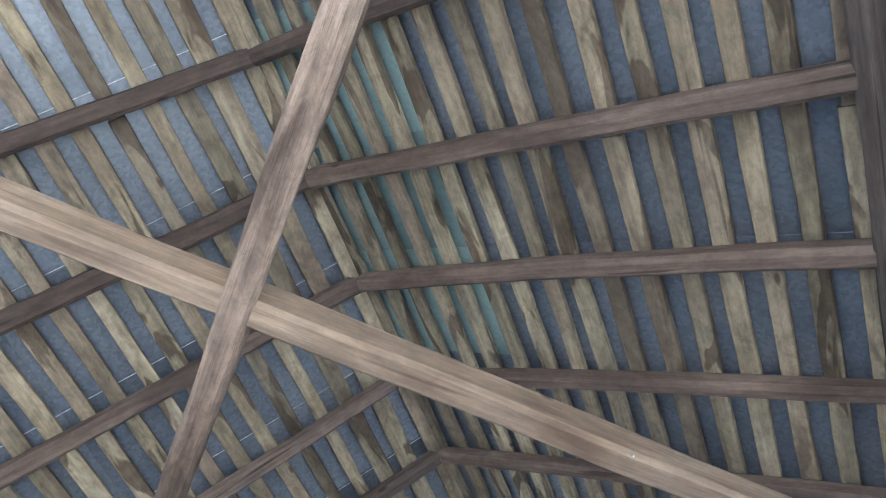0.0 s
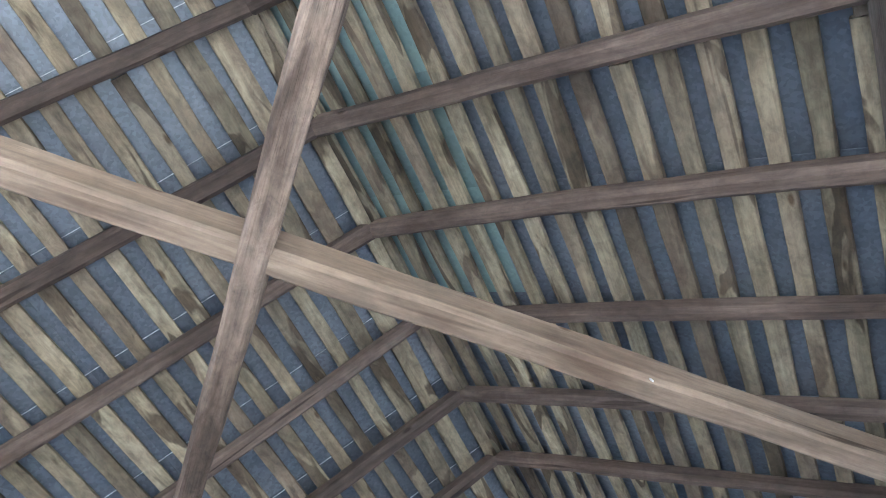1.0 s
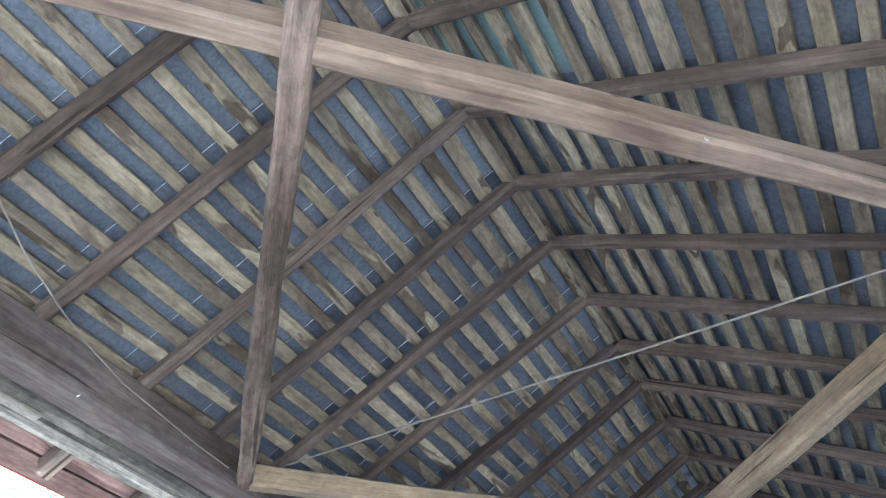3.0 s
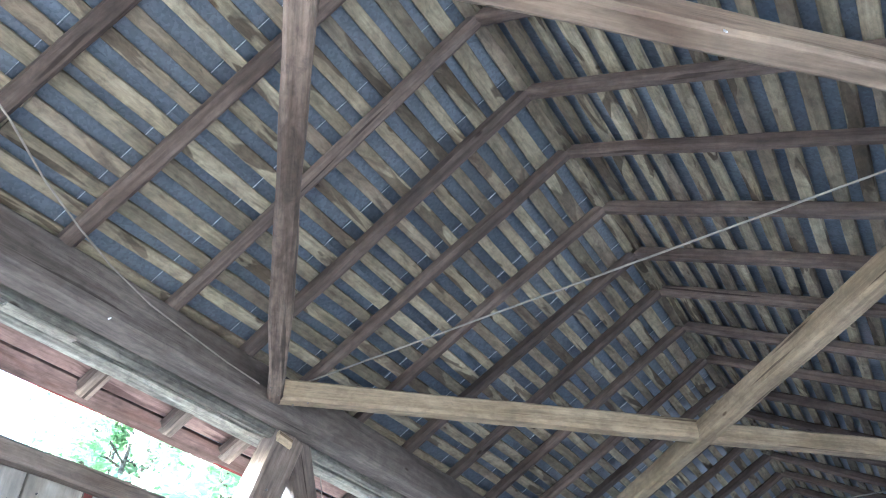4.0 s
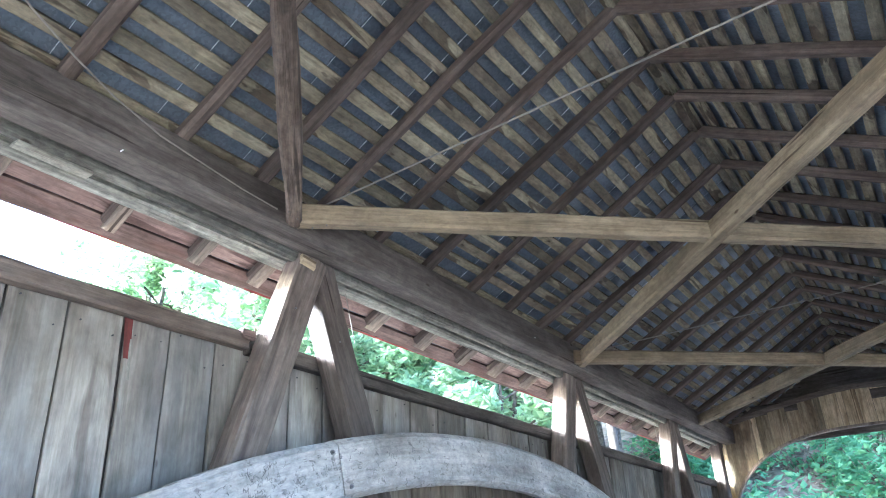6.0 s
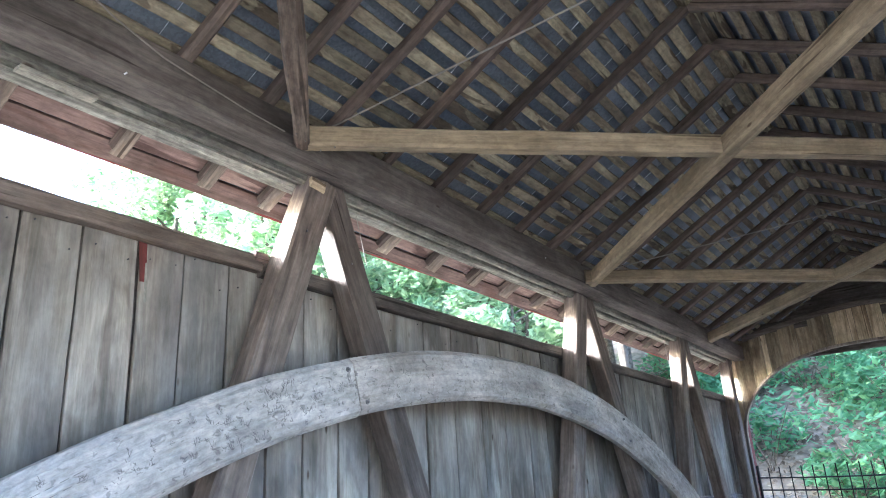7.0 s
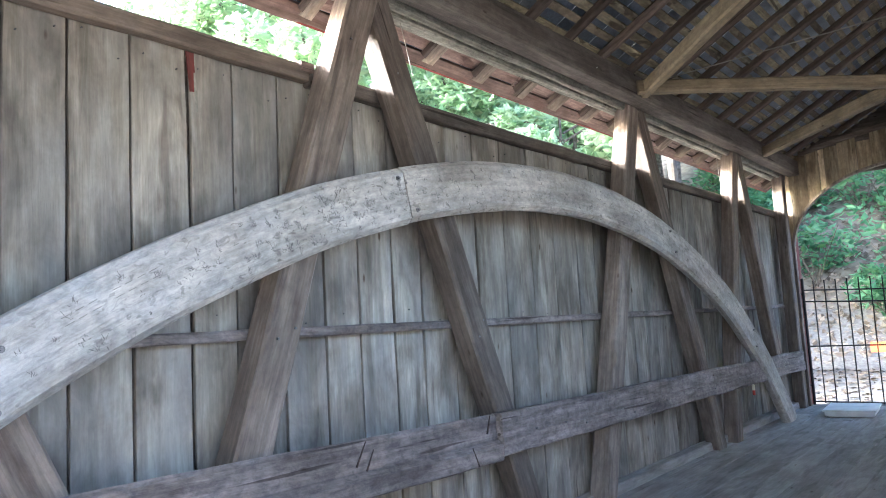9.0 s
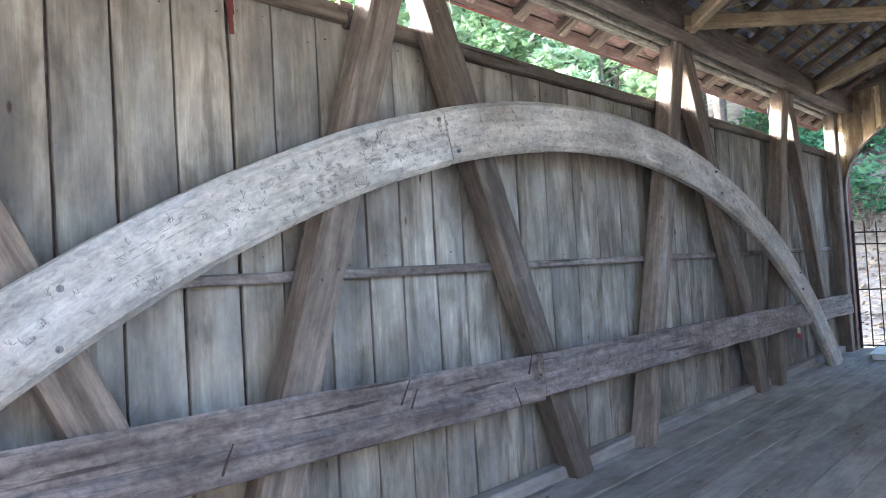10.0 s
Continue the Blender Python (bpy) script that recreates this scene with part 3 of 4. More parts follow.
# ---- roof: laths and tin sheets ----
roof = thing("roof", (CX, 5, 5.0), "gable roof of grey tin sheets over spaced pale laths", "roof", kind="structure")
ry0, ry1 = Y0 - 0.5, Y1 + 0.75
PITCH, LW, LT = 0.139, 0.068, 0.028
rl = random.Random(8)
for side in (-1, 1):
    up = Vector((side * math.sin(ANG), 0, math.cos(ANG)))
    dwn = Vector((side * math.cos(ANG), 0, -math.sin(ANG)))
    o = Vector((CX, 0, APEX)) + up * (ROOF_H + LT / 2)
    nl = 21
    for i in range(nl):
        s = (0.042 if side < 0 else -0.001) - ROOF_H * SLOPE + i * PITCH + rl.uniform(-0.008, 0.008)
        y = ry0 - rl.uniform(0, 1.5)
        lw = LW * rl.uniform(0.9, 1.12)
        if s > 2.2:
            lw = 0.131 * rl.uniform(0.93, 1.03)
        if i in (1, 2) and side < 0:
            lw *= 1.35
        while y < ry1:
            want = y + rl.uniform(2.4, 5.0)
            y2 = min(min(APEX_Y, key=lambda q: abs(q - want)) + 0.01, ry1)
            y2 = y2 if y2 > y + 0.5 else ry1
            if ry1 - y2 < 0.6:
                y2 = ry1
            ya = max(y, ry0)
            if y2 > ya + 0.1:
                sk = rl.uniform(-0.006, 0.006)
                a = o + dwn * (s - sk) + Vector((0, ya + 0.002, 0))
                b = o + dwn * (s + sk) + Vector((0, y2 - 0.002, 0))
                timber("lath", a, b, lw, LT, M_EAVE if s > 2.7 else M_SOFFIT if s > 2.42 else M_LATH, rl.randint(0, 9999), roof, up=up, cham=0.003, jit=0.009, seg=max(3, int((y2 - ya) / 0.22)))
            y = y2
    # tin sheets
    y, k = ry0 - 0.35, 0
    width = 0.553
    while y < ry1 - 0.05:
        y2 = min(y + width, ry1)
        for row, (s0, s1) in enumerate(((-0.146 * SLOPE, 0.62), (0.59, 1.36), (1.33, 2.83))):
            h = ROOF_H + LT + 0.010 + 0.003 * (2 - row) + 0.003 * (k % 2)
            a = Vector((CX, 0, APEX)) + up * h + dwn * s0 + Vector((0, (max(y, ry0) + y2) / 2, 0))
            b = a + dwn * (s1 - s0)
            green = side > 0 and row == 0 and 0.0 < y < 1.5
            wd = (y2 - max(y, ry0)) + 0.02
            timber("tin_sheet", a, b, wd, 0.0025, M_TIN_GREEN if green else M_TIN, k * 7 + row, roof, up=up, cham=0.0006, jit=0.0, seg=4)
            # thin pale strip painted as the daylight that leaks between two sheets
            if side < 0:
                e = Vector((0, y2 - (a.y + b.y) / 2, 0)) - up * 0.006
                timber("sheet_edge", a + e, b + e, 0.0035, 0.004, M_LEAK, k + row, roof, "bright strip standing in for daylight leaking at a sheet seam", up=up, cham=0.0006, jit=0.0006, seg=8)
        y, k = y2, k + 1
# ridge cap closes the joint between the two slopes
for side in (-1, 1):
    up = Vector((side * math.sin(ANG), 0, math.cos(ANG)))
    dwn = Vector((side * math.cos(ANG), 0, -math.sin(ANG)))
    a = Vector((CX, ry0, APEX)) + up * (ROOF_H + LT + 0.022) + dwn * (0.085 - 0.16 * SLOPE)
    timber("ridge_cap", a, a + Vector((0, ry1 - ry0, 0)), 0.19, 0.003, M_TIN, 5, roof, up=up, cham=0.0008, jit=0.001)
# eave boards painted red along the tails
for side in (-1, 1):
    up = Vector((side * math.sin(ANG), 0, math.cos(ANG)))
    dwn = Vector((side * math.cos(ANG), 0, -math.sin(ANG)))
    a = Vector((CX, ry0, APEX)) + up * (ROOF_H + 0.012) + dwn * 2.835
    ob = timber("eave_strip", a, a + Vector((0, ry1 - ry0, 0)), 0.02, 0.022, M_RED, 9, up=up, seg=60, cham=0.004, jit=0.004)
    tagged(ob, "narrow red painted strip along the eave", "board", "eave strips")

# ---- side walls ----
def board_wall(name, x, out, joints, label, z1=3.0, z2=None):
    w = thing(name, (x, 5, 0), label, "wall", kind="structure")
    rw = random.Random(3)
    low = z1
    for a, b in zip(joints, joints[1:]):
        z1 = z2 if z2 and a > 6.0 else low
        g = rw.uniform(0.010, 0.019)
        xx = x + out * (0.013 + rw.uniform(-0.002, 0.004))
        timber("board", (xx, (a + b) / 2, -0.05), (xx, (a + b) / 2 + rw.uniform(-.006, .006), z1 + rw.uniform(-0.01, 0.02)), b - a - g, 0.026, M_BOARD, rw.randint(0, 9999), w, up=(1, 0, 0), cham=0.003, jit=0.0065, seg=14)
    return w


J = [1.107, 1.371, 1.654, 1.947, 2.20, 2.49, 2.78, 3.05, 3.35, 3.62, 3.95, 4.26, 4.62, 4.99, 5.35, 5.74]
rj = random.Random(12)
while J[-1] < Y1 - 0.3:
    J.append(J[-1] + rj.uniform(0.27, 0.40))
J[-1] = Y1 + 0.0
while J[0] > Y0 + 0.3:
    J.insert(0, J[0] - rj.uniform(0.25, 0.30))
J[0] = Y0
west = board_wall("wall_west", WALL, -1, J, "weathered grey-brown vertical board siding, open below the eave")
# out of view: opening invented to light the interior, full height beyond y = 6
east = board_wall("wall_east", WALL_E, 1, J, "unseen weathered grey-brown board siding, left low to let daylight in", 1.8, 3.0)
for w, x, out, top in ((west, WALL, -1, 3.0), (east, WALL_E, 1, 1.8)):
    bm = bmesh.new()
    xs = sorted((x + out * 0.034, x + out * 0.056))
    box_bm(bm, xs[0], xs[1], Y0, Y1, -0.3, top - 0.02)
    base = world_of(w).translation
    bmesh.ops.translate(bm, verts=bm.verts, vec=-base)
    part("outer_cladding", bm, M_CHORD, w, "dark backing boards", Matrix.Translation(base))
    for ya, yb, dz, mat in ((Y0, 2.66, 0.0, M_LEG), (2.68, Y1, -0.02, M_CHORD)):
        timber("cap_rail", (x - out * 0.035, ya, top + dz), (x - out * 0.035, yb, top + dz), 0.07, 0.085, mat, 4, w, "brown nailing rail along the top of the siding", seg=60, cham=0.01, jit=0.008)
        timber("top_cap", (x + out * 0.01, ya, top + 0.045 + dz), (x + out * 0.01, yb, top + 0.045 + dz), 0.13, 0.022, M_LEG, 6, w, "thin brown cap board", seg=60, cham=0.004, jit=0.009)
    timber("nailing_rail", (x - out * 0.035, Y0, top * 0.518), (x - out * 0.035, Y1, top * 0.515), 0.07, 0.055, M_RAIL, 5, w, "narrow horizontal nailing rail behind the braces", seg=60, cham=0.01, jit=0.006)
    timber("sill", (x - out * 0.07, Y0, 0.04), (x - out * 0.07, Y1, 0.04), 0.13, 0.10, M_FLOOR, 7, w, "low sill timber along the floor", seg=40, cham=0.012, jit=0.006)
nail_me = None
for a, b in zip(J, J[1:]):
    if 0.6 < a < 7.0:
        for z, u in ((2.90, 0.2), (2.86, 0.78), (1.61, 0.5)):
            if math.sin(a * 23 + u * 40) > -0.4:
                p = Vector((WALL + 0.001, a + (b - a) * u, z + 0.05 * math.sin(a * 9 + u * 5)))
                if nail_me is None:
                    nail = rod("nail", [p - Vector((0.01, 0, 0)), p + Vector((0.005, 0, 0))], 0.004, M_DARK, west, "", 6)
                    nail_me, nail_at = nail.data, p
                else:
                    nail = new("nail", nail_me)
                    hang(nail, west, Matrix.Translation(p - nail_at) @ Matrix.Translation(world_of(west).translation))
timber("rail_stub", (WALL + 0.038, 2.60, 3.035), (WALL + 0.038, 2.69, 3.035), 0.085, 0.055, M_SOFFIT, 5, west, "broken reddish end of the cap rail", cham=0.008, jit=0.012, seg=4)
# remnant of red paint between two boards
timber("paint_strip", (WALL + 0.003, 1.966, 2.76), (WALL + 0.003, 1.955, 2.965), 0.036, 0.006, M_RED, 3, west, "strip of flaking red paint", up=(1, 0, 0), cham=0.001, jit=0.012, seg=10, taper=-0.3)
timber("splinter", (WALL + 0.004, 1.985, 2.66), (WALL + 0.004, 1.982, 2.95), 0.014, 0.006, M_PLATE, 8, west, "pale split edge of a board", up=(1, 0, 0), cham=0.001, jit=0.010, seg=10)

# ---- floor ----
floor = thing("floor", (CX, 5, 0), "worn dark grey plank floor running lengthwise", "floor", kind="structure")
x, rf = WALL - 0.05, random.Random(21)
while x < WALL_E:
    x2 = x + rf.uniform(0.24, 0.31)
    y = Y0 - 0.5 - rf.uniform(0, 2)
    while y < Y1 + 0.25:
        y2 = min(y + rf.uniform(3.2, 5.0), Y1 + 0.25)
        z = -0.03 + rf.uniform(-0.004, 0.003)
        timber("plank", ((x + x2) / 2, max(y, Y0 - 0.5) + 0.003, z), ((x + x2) / 2, y2 - 0.003, z), x2 - x - 0.007, 0.06, M_FLOOR, rf.randint(0, 9999), floor, cham=0.006, jit=0.003, seg=8)
        y = y2
    x = x2
bm = bmesh.new()
box_bm(bm, WALL - 0.1, WALL_E + 0.1, Y0 - 0.5, Y1 + 0.3, -0.35, -0.075)
ob = part("floor_base", bm, M_CHORD, floor, "dark timber under the planks")

# ---- portals ----
OPEN_W, SPRING, CROWN = 2.0, 2.40, 3.60     # half width, height of the side, height of the middle
def opening(x):
    """Height of the opening's edge at x."""
    u = min(1.0, abs(x - CX) / OPEN_W)
    return SPRING + (CROWN - SPRING) * (1 - u ** 2.6) ** (1 / 2.0)


def board_top(x):
    """Height of the portal boards' upper ends at x."""
    return 3.80 + 0.36 * (1 - (min(abs(x - CX), 2.2) / 2.2) ** 1.5)


def portal(name, y, seed, label):
    p = thing(name, (CX, y, 2.0), label, "wall", kind="structure")
    rp = random.Random(seed)
    x = WALL - 0.02
    while x < WALL_E:
        x2 = min(x + rp.choice([0.08, 0.19, 0.21, 0.24, 0.26]), WALL_E + 0.02)
        if WALL_E - x2 < 0.1:
            x2 = WALL_E + 0.02
        yy = y + rp.choice([0, 0.012]) + rp.uniform(0, 0.004)
        n = 5
        xs = [x + 0.003 + (x2 - x - 0.006) * i / n for i in range(n + 1)]
        inside = [abs(q - CX) < OPEN_W for q in xs]
        vs, fs, gr = [], [], []
        for yq in (yy, yy + 0.025):
            for q, ins in zip(xs, inside):
                lo = opening(q) if ins else -0.02
                vs += [(q, yq, lo), (q, yq, board_top(q))]
        k = 2 * (n + 1)
        for i in range(n):
            a = 2 * i
            fs += [(a, a + 2, a + 3, a + 1), (a + k, a + k + 1, a + k + 3, a + k + 2), (a, a + k, a + k + 2, a + 2), (a + 1, a + 3, a + k + 3, a + k + 1)]
        fs += [(0, 1, k + 1, k), (2 * n, 2 * n + k, 2 * n + k + 1, 2 * n + 1)]
        gr = [(v[2], v[0] - x, v[1] - yy) for v in vs]
        put_mesh("board", vs, fs, gr, M_PORTAL, Matrix.Identity(4), p)
        x = x2
    # trim along the upper ends
    q0, n = CHORD_W + 0.02, 20
    vs, fs = [], []
    for i in range(n + 1):
        q = q0 + (CHORD_E - 0.02 - q0) * i / n
        z = board_top(q)
        for dy, dz in ((-0.035, -0.035), (-0.035, 0.04), (0.05, 0.04), (0.05, -0.035)):
            vs.append((q, y + dy, z + dz))
    for i in range(n):
        for j in range(4):
            a, b = i * 4 + j, i * 4 + (j + 1) % 4
            fs.append((a, b, b + 4, a + 4))
    fs += [(3, 2, 1, 0), tuple(n * 4 + j for j in range(4))]
    put_mesh("top_trim", vs, fs, [(v[0], v[1], v[2]) for v in vs], M_LEG, Matrix.Identity(4), p, "brown trim along the top of the boards")
    # bent trim round the opening
    vs, fs = [], []
    prof = [(CX - OPEN_W, -0.02)] + [(CX - OPEN_W, SPRING * i / 8) for i in range(1, 8)]
    prof += [(CX - OPEN_W * math.cos(q), None) for q in [math.pi * i / 40 for i in range(41)]]
    prof = [(a, opening(a) if b is None else b) for a, b in prof]
    prof += [(CX + OPEN_W, SPRING * i / 8) for i in range(7, -1, -1)]
    for i, (a, b) in enumerate(prof):
        a1, b1 = prof[min(i + 1, len(prof) - 1)]
        a0, b0 = prof[max(i - 1, 0)]
        d = Vector((a1 - a0, b1 - b0)).normalized()
        nx, nz = d.y, -d.x
        for t, yq in ((-0.015, y - 0.025), (0.02, y - 0.025), (0.02, y + 0.07), (-0.015, y + 0.07)):
            vs.append((a + nx * t, yq, b + nz * t))
    for i in range(len(prof) - 1):
        for j in range(4):
            q, r = i * 4 + j, i * 4 + (j + 1) % 4
            fs.append((q, r, r + 4, q + 4))
    fs += [(3, 2, 1, 0), tuple(len(vs) - 4 + j for j in range(4))]
    put_mesh("arch_trim", vs, fs, [(v[2], v[0], v[1]) for v in vs], M_LEG, Matrix.Identity(4), p, "thin bent trim round the opening")
    return p


north = portal("wall_north", Y1, 5, "portal wall of brown vertical boards with an arched opening")
south = portal("wall_south", Y0, 6, "portal wall of brown vertical boards with an arched opening")
timber("gable_beam", (CHORD_W, Y1 + 0.06, 4.02), (CHORD_E, Y1 + 0.06, 4.02), 0.1, 0.16, M_CHORD, 2, north, "dark beam behind the portal boards", up=(0, 0, 1))
for yy, p in ((Y1 + 0.55, north), (Y0 - 0.4, south)):
    # closed outer gable
    bm = bmesh.new()
    f = bm.faces.new([bm.verts.new((a, 0, b)) for a, b in ((CX - 2.42, 3.56), (CX + 2.42, 3.56), (CX, 4.915))])
    r = bmesh.ops.extrude_face_region(bm, geom=[f])
    bmesh.ops.translate(bm, verts=[v for v in r["geom"] if isinstance(v, bmesh.types.BMVert)], vec=(0, 0.03, 0))
    bmesh.ops.recalc_face_normals(bm, faces=bm.faces)
    part("outer_gable", bm, M_CHORD, p, "dark closed gable", Matrix.Translation((0, yy, 0)))
for n, s in enumerate((-1, 1)):
    for k in range(3):
        x = CX + s * (OPEN_W + 0.06)
        y = Y1 + 0.16 + k * 0.15
        timber("reveal_board", (x, y, -0.05), (x, y, 3.62), 0.14, 0.022, M_RED, 50 + k, north, "red painted board of the portal's reveal", up=(1, 0, 0), cham=0.003, jit=0.003, seg=6)

# ---- iron gate ----
gate = thing("iron_gate", (CX, Y1 + 0.2, 0), "closed black iron bar gate across the portal", "gate")
GY, GX0, GX1 = Y1 + 0.17, CX - OPEN_W + 0.03, CX + OPEN_W - 0.03
rod("gate_post", [(GX0, GY, 0.0), (GX0, GY, 1.96)], 0.022, M_IRON, gate)
rod("gate_post", [(GX1, GY, 0.0), (GX1, GY, 1.96)], 0.022, M_IRON, gate)
for z in (0.05, 0.90, 1.60, 1.78):
    rod("cross_rail", [(GX0 + (GX1 - GX0) * i / 12, GY, z - (0.07 * math.sin(math.pi * i / 12) if z > 1.5 else 0)) for i in range(13)], 0.011, M_IRON, gate)
for i in range(1, 25):
    x = GX0 + i * 0.157
    rod("gate_bar", [(x, GY, 0.03), (x, GY, 1.88), (x, GY, 1.92)], 0.009, M_IRON, gate, sides=6)
for z in (0.3, 1.72):
    rod("hinge", [(GX0 - 0.08, GY, z), (GX0 + 0.02, GY, z)], 0.016, M_IRON, gate)

# ---- small things ----
bm = bmesh.new()
box_bm(bm, -0.30, 0.30, -0.42, 0.42, 0, 0.07)
bmesh.ops.bevel(bm, geom=bm.edges[:], offset=0.012, segments=2, affect="EDGES")
sl = part("utility_box", bm, M_WHITE, None, "", pose(-2.22, 11.65, 0.003, 0, 0, 4))
tagged(sl, "low white weathered box lying on the floor by the gate", "box")
bm = bmesh.new()
box_bm(bm, -0.33, 0.33, -0.45, 0.45, 0.07, 0.09)
bmesh.ops.bevel(bm, geom=bm.edges[:], offset=0.008, segments=2, affect="EDGES")
part("lid", bm, M_WHITE, sl, "", world_of(sl))

tag_ = thing("marker_tube", (RAIL + 0.02, 9.11, 0.6), "small cream and red tube hanging under the guard rail", "marker")
rod("tube", [(RAIL + 0.02, 9.11, 0.64), (RAIL + 0.02, 9.11, 0.575)], 0.018, M_CREAM, tag_)
rod("tip", [(RAIL + 0.02, 9.11, 0.573), (RAIL + 0.02, 9.11, 0.52)], 0.016, M_REDTIP, tag_, "red end")

# ---- outdoors ----
def height(x, y):
    """Ground height: road level at the ends, a dip under the bridge, a bank ahead and on the near side."""
    dip = -2.3 * max(0.0, min(1.0, (min(y + 2.6, 12.9 - y)) / 1.2))
    h = -0.1 + dip
    far = max(0.0, y - 20.5 - 0.12 * x)
    h += min(far * 0.62, 14)
    h += max(0.0, min(10.0, (-x - 14) * 0.45)) * max(0.0, min(1.0, (y - 2) / 8))
    h += 0.12 * noise.noise(Vector((x * 0.3, y * 0.3, 0)))* (1 if y > 22 or x < -8 else 0.2)
    return h


def sheet(name, xs, ys, mat, label, category, zoff=0.0):
    vs = [(x, y, height(x, y) + zoff) for y in ys for x in xs]
    n = len(xs)
    fs = [(j * n + i, j * n + i + 1, (j + 1) * n + i + 1, (j + 1) * n + i) for j in range(len(ys) - 1) for i in range(n - 1)]
    return tagged(put_mesh(name, vs, fs, None, mat, Matrix.Identity(4)), label, category, kind="structure")


def spread(lo, hi, a, b, n):
    """Even steps between a and b, and wide ones out to lo and hi."""
    inner = [a + (b - a) * i / n for i in range(n + 1)]
    return [lo, (lo + a) / 2 - 40, a - 60, a - 20] + inner + [b + 20, b + 60, (hi + b) / 2 + 40, hi]


sheet("ground", spread(-1500, 1500, -60, 50, 110), spread(-1500, 1500, -40, 70, 110), M_SOIL, "brown leaf-covered soil rising to a wooded bank", "ground")
vs = [(x, y, 0.02 + height(x, y) + 0.01) for y in [12.7 + 0.6 * i for i in range(17)] for x in [-9 + 1.0 * i for i in range(24)]]
fs = [(j * 24 + i, j * 24 + i + 1, (j + 1) * 24 + i + 1, (j + 1) * 24 + i) for j in range(16) for i in range(23)]
tagged(put_mesh("road", vs, fs, None, M_ROAD, Matrix.Identity(4)), "pale gravel road beyond the gate", "road", kind="structure")


def leaf_mesh(name, blobs, count, size, mat, seed, parent, flat=0.3, base=None):
    """Many small folded leaves scattered through round clumps."""
    r = np.random.RandomState(seed)
    vs, fs = [], []
    w = np.array([b[3] ** 2 for b in blobs])
    pick = r.choice(len(blobs), count, p=w / w.sum())
    for k in pick:
        bx, by, bz, br = blobs[k]
        d = r.normal(size=3)
        d /= np.linalg.norm(d)
        p = np.array((bx, by, bz)) + d * br * r.uniform(0.45, 1.0) ** 0.6 * (1, 1, 0.75)
        s = size * r.uniform(0.6, 1.3)
        n = np.array((r.normal() * 0.6, r.normal() * 0.6, 1.0))
        n /= np.linalg.norm(n)
        a = np.cross(n, r.normal(size=3))
        a /= np.linalg.norm(a)
        b = np.cross(n, a)
        i = len(vs)
        dn_ = n * s * flat * 0.5
        vs += [tuple(p - a * s), tuple(p + b * s * 0.5 - dn_), tuple(p + a * s), tuple(p - b * s * 0.5 - dn_)]
        fs += [(i, i + 1, i + 2), (i, i + 2, i + 3)]
    return put_mesh(name, vs, fs, None, mat, Matrix.Translation(base or (0, 0, 0)), parent)


def tree(base, h, seed, spread_=2.6, leaves=5200, size=0.17, low=0.3):
    r = random.Random(seed)
    t = thing("tree", base, "tall broadleaf tree with bright green leaves and slim trunk", "tree", "trees on the bank")
    vs, fs, rings = [], [], 9
    lean = (r.uniform(-.06, .06), r.uniform(-.06, .06))
    for i in range(rings):
        u = i / (rings - 1)
        rad = 0.17 * (1 - 0.8 * u) * h / 10
        for j in range(8):
            q = j * math.pi / 4
            vs.append((lean[0] * u * h + rad * math.cos(q) + 0.08 * math.sin(u * 5 + seed), lean[1] * u * h + rad * math.sin(q), u * h - 0.3))
    for i in range(rings - 1):
        for j in range(8):
            a, b = i * 8 + j, i * 8 + (j + 1) % 8
            fs.append((a, b, b + 8, a + 8))
    put_mesh("trunk", vs, fs, None, M_BARK, Matrix.Translation(base), t)
    blobs = []
    for k in range(26):
        u = r.uniform(low, 1.0)
        q, d = r.uniform(0, 6.28), spread_ * r.uniform(0.35, 1.0) * (1.15 - 0.75 * abs(u - 0.55))
        c = (lean[0] * u * h + d * math.cos(q), lean[1] * u * h + d * math.sin(q), u * h)
        blobs.append((*c, r.uniform(0.5, 1.0) * spread_ * 0.36))
        if k % 2 == 0:
            s = Vector((lean[0] * u * h, lean[1] * u * h, u * h - 0.6))
            rod("limb", [Vector(base) + s, Vector(base) + s.lerp(Vector(c), 0.5) + Vector((0, 0, 0.15)), Vector(base) + Vector(c)], 0.03 * h / 10 + 0.008, M_BARK, t, sides=5)
    leaf_mesh("crown", blobs, leaves, size, M_LEAF, seed, t, base=base)
    return t


rt = random.Random(4)
first = [tree((0, 0, 0), 9.5, 1), tree((0, 0, 0), 11.5, 2, 3.0), tree((0, 0, 0), 8.0, 3, 2.4, low=0.2)]
spots = [(-14, 19), (-16, 17), (-18, 15), (-12, 23), (-10, 26), (-17, 21), (-20, 17), (-22, 15.5), (-14, 26), (-19, 24), (-12, 30), (-8, 32), (-24, 19), (-16, 30),
         (0, 38), (6, 36), (3, 44), (-5, 41), (10, 43), (-21, 13.8), (-13, 11.0), (-15.5, 13.2), (-25, 16.5), (-21, 29), (-9, 37), (-28, 21), (-9.8, 17.2), (-11.5, 20.5)]
for n, (x, y) in enumerate(spots):
    src = first[n % 3]
    m = Matrix.Translation((x, y, height(x, y) - 0.1)) @ Matrix.Rotation(rt.uniform(0, 6.28), 4, "Z")
    if n < 3:
        src.matrix_basis = m
    else:
        copy_thing(src, m)


pole = thing("bare_trunk", (-6.0, 15.6, -0.2), "pale bare tree trunk standing outside the wall", "tree trunk")
rod("stem", [(-6.0, 15.6, -0.25), (-6.02, 15.62, 1.5), (-5.98, 15.6, 3.6), (-6.03, 15.58, 7.5)], 0.10, M_PALE, pole, sides=10)


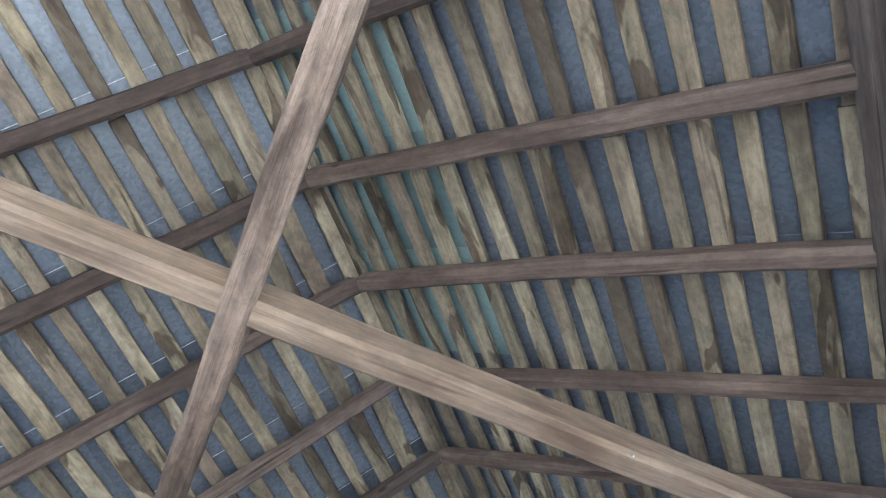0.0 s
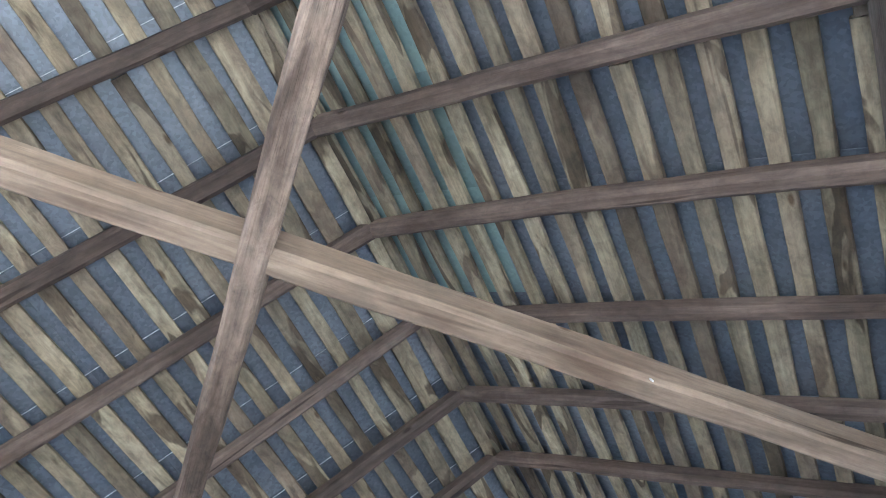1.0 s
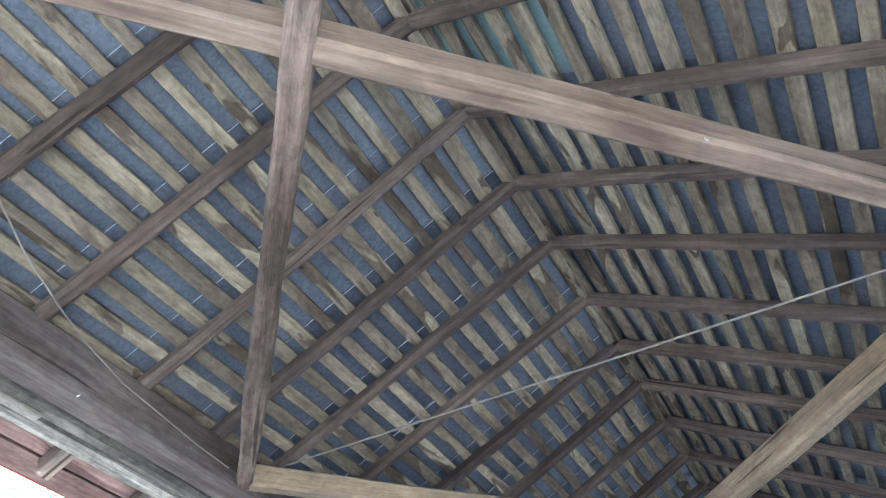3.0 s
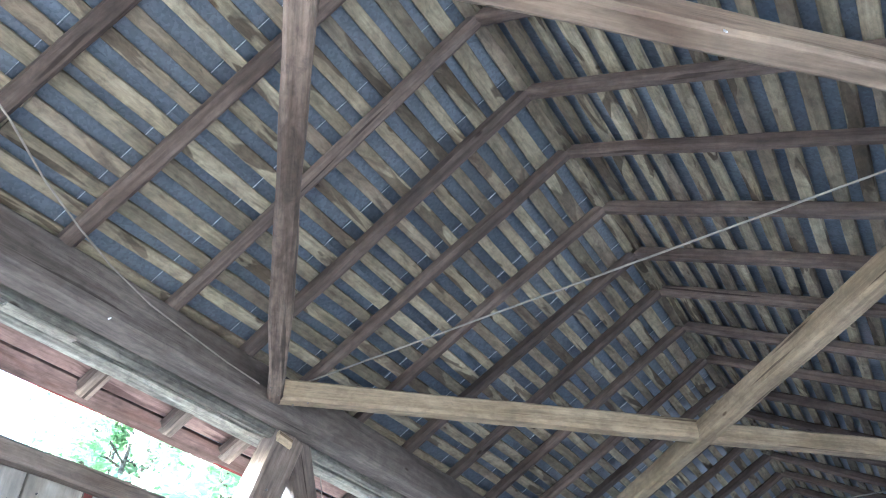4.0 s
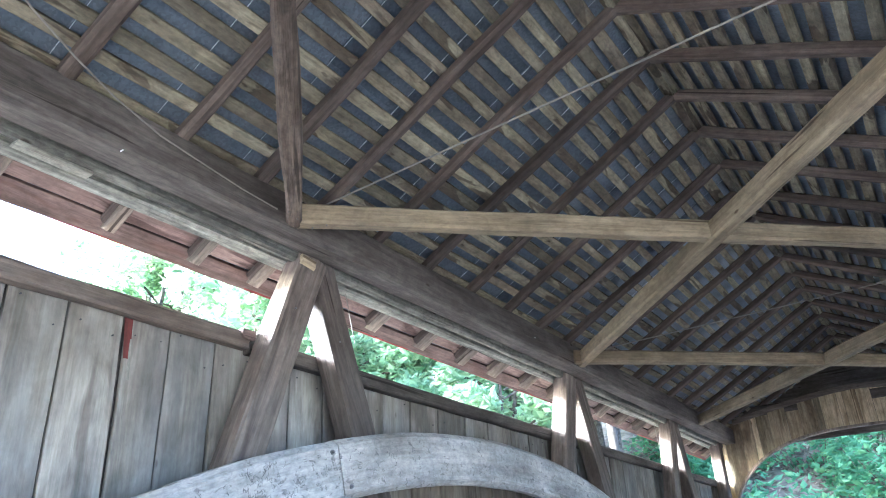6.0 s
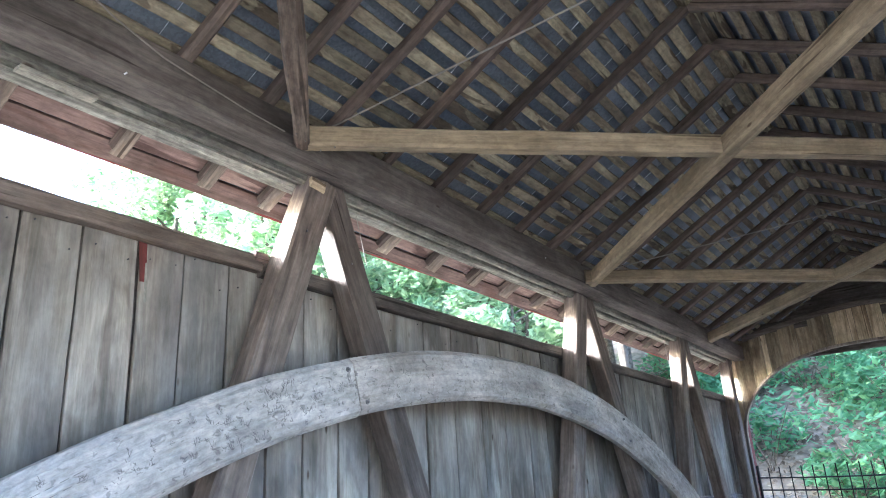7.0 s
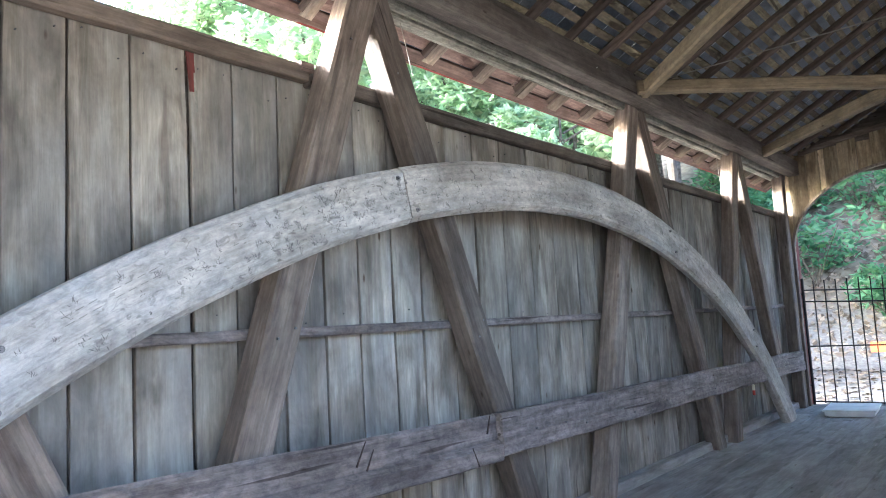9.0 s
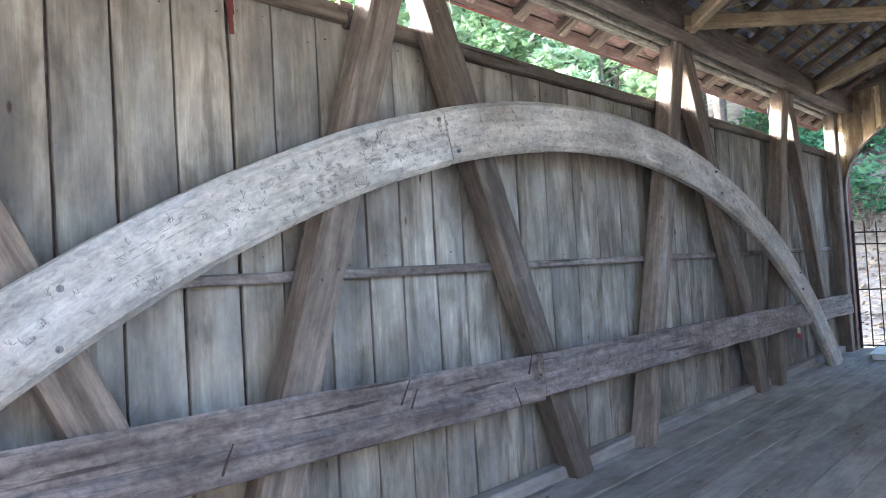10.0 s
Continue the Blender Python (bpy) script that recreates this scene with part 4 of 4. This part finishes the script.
def shrub(base, seed, size=1.0):
    r = random.Random(seed)
    t = thing("shrub", base, "leafy green shrub growing on the leaf-strewn slope", "shrub", "shrubs on the slope")
    blobs = []
    for k in range(9):
        q, d, z = r.uniform(0, 6.28), r.uniform(0.1, 1.0) * size, r.uniform(0.4, 1.5) * size
        c = Vector((d * math.cos(q), d * math.sin(q), z))
        blobs.append((*c, r.uniform(0.3, 0.6) * size))
        rod("stem", [Vector(base), Vector(base) + c * 0.5 + Vector((0, 0, 0.1)), Vector(base) + c], 0.012, M_BARK, t, sides=5)
    leaf_mesh("leaves", blobs, 620, 0.15, M_SHRUB, seed, t, 0.35, base)
    return t


bush = [shrub((0, 0, 0), 11, 1.4), shrub((0, 0, 0), 12, 1.8), shrub((0, 0, 0), 13, 1.1)]
n = 0
rs = random.Random(9)
while n < 42:
    x, y = rs.uniform(-9, 10), rs.uniform(20.8, 30)
    if (y < 23 and x > -2 and rs.random() < 0.8) or (y < 24.5 and rs.random() < 0.4):
        continue
    m = Matrix.Translation((x, y, height(x, y) - 0.05)) @ Matrix.Rotation(rs.uniform(0, 6.28), 4, "Z")
    if n < 3:
        bush[n].matrix_basis = m
    else:
        copy_thing(bush[n % 3], m)
    n += 1
# fallen leaves
r = np.random.RandomState(3)
vs, fs = [], []
for k in range(20000):
    x, y = r.uniform(-11, 12), 13.2 + 18 * r.uniform() ** 1.1
    if y < 20.5 and r.uniform() < 0.45:
        continue
    s, q = r.uniform(0.05, 0.12), r.uniform(0, 6.28)
    z = height(x, y) + 0.03
    i = len(vs)
    c, d = s * math.cos(q), s * math.sin(q)
    t = r.uniform(0, 0.05, 4)
    vs += [(x - c, y - d, z + t[0] + height(x - c, y - d) - height(x, y)), (x + d * .6, y - c * .6, z + t[1] + height(x + d * .6, y - c * .6) - height(x, y)), (x + c, y + d, z + t[2] + height(x + c, y + d) - height(x, y)), (x - d * .6, y + c * .6, z + t[3] + height(x - d * .6, y + c * .6) - height(x, y))]
    fs += [(i, i + 1, i + 2), (i, i + 2, i + 3)]
tagged(put_mesh("fallen_leaves", vs, fs, None, M_LITTER, Matrix.Identity(4)), "pale brown fallen leaves covering the slope", "leaves", kind="stuff")
# barrier by the road
bar = thing("road_barrier", (-2.2, 16.0, -0.1), "orange and yellow road barrier on a post beyond the gate", "barrier")
rod("post", [(-2.22, 16.0, -0.1), (-2.22, 16.0, 0.82)], 0.045, M_DARK, bar)
bm = bmesh.new()
box_bm(bm, -0.34, 0.0, -0.02, 0.02, -0.10, 0.10)
bmesh.ops.bevel(bm, geom=bm.edges[:], offset=0.01, segments=1, affect="EDGES")
part("panel", bm, M_ORANGE, bar, "orange panel", Matrix.Translation((-2.28, 16.0, 0.68)))
bm = bmesh.new()
box_bm(bm, 0.0, 0.5, -0.02, 0.02, -0.10, 0.10)
bmesh.ops.bevel(bm, geom=bm.edges[:], offset=0.01, segments=1, affect="EDGES")
part("panel", bm, M_YELLOW, bar, "dull yellow panel", Matrix.Translation((-2.17, 16.0, 0.68)))
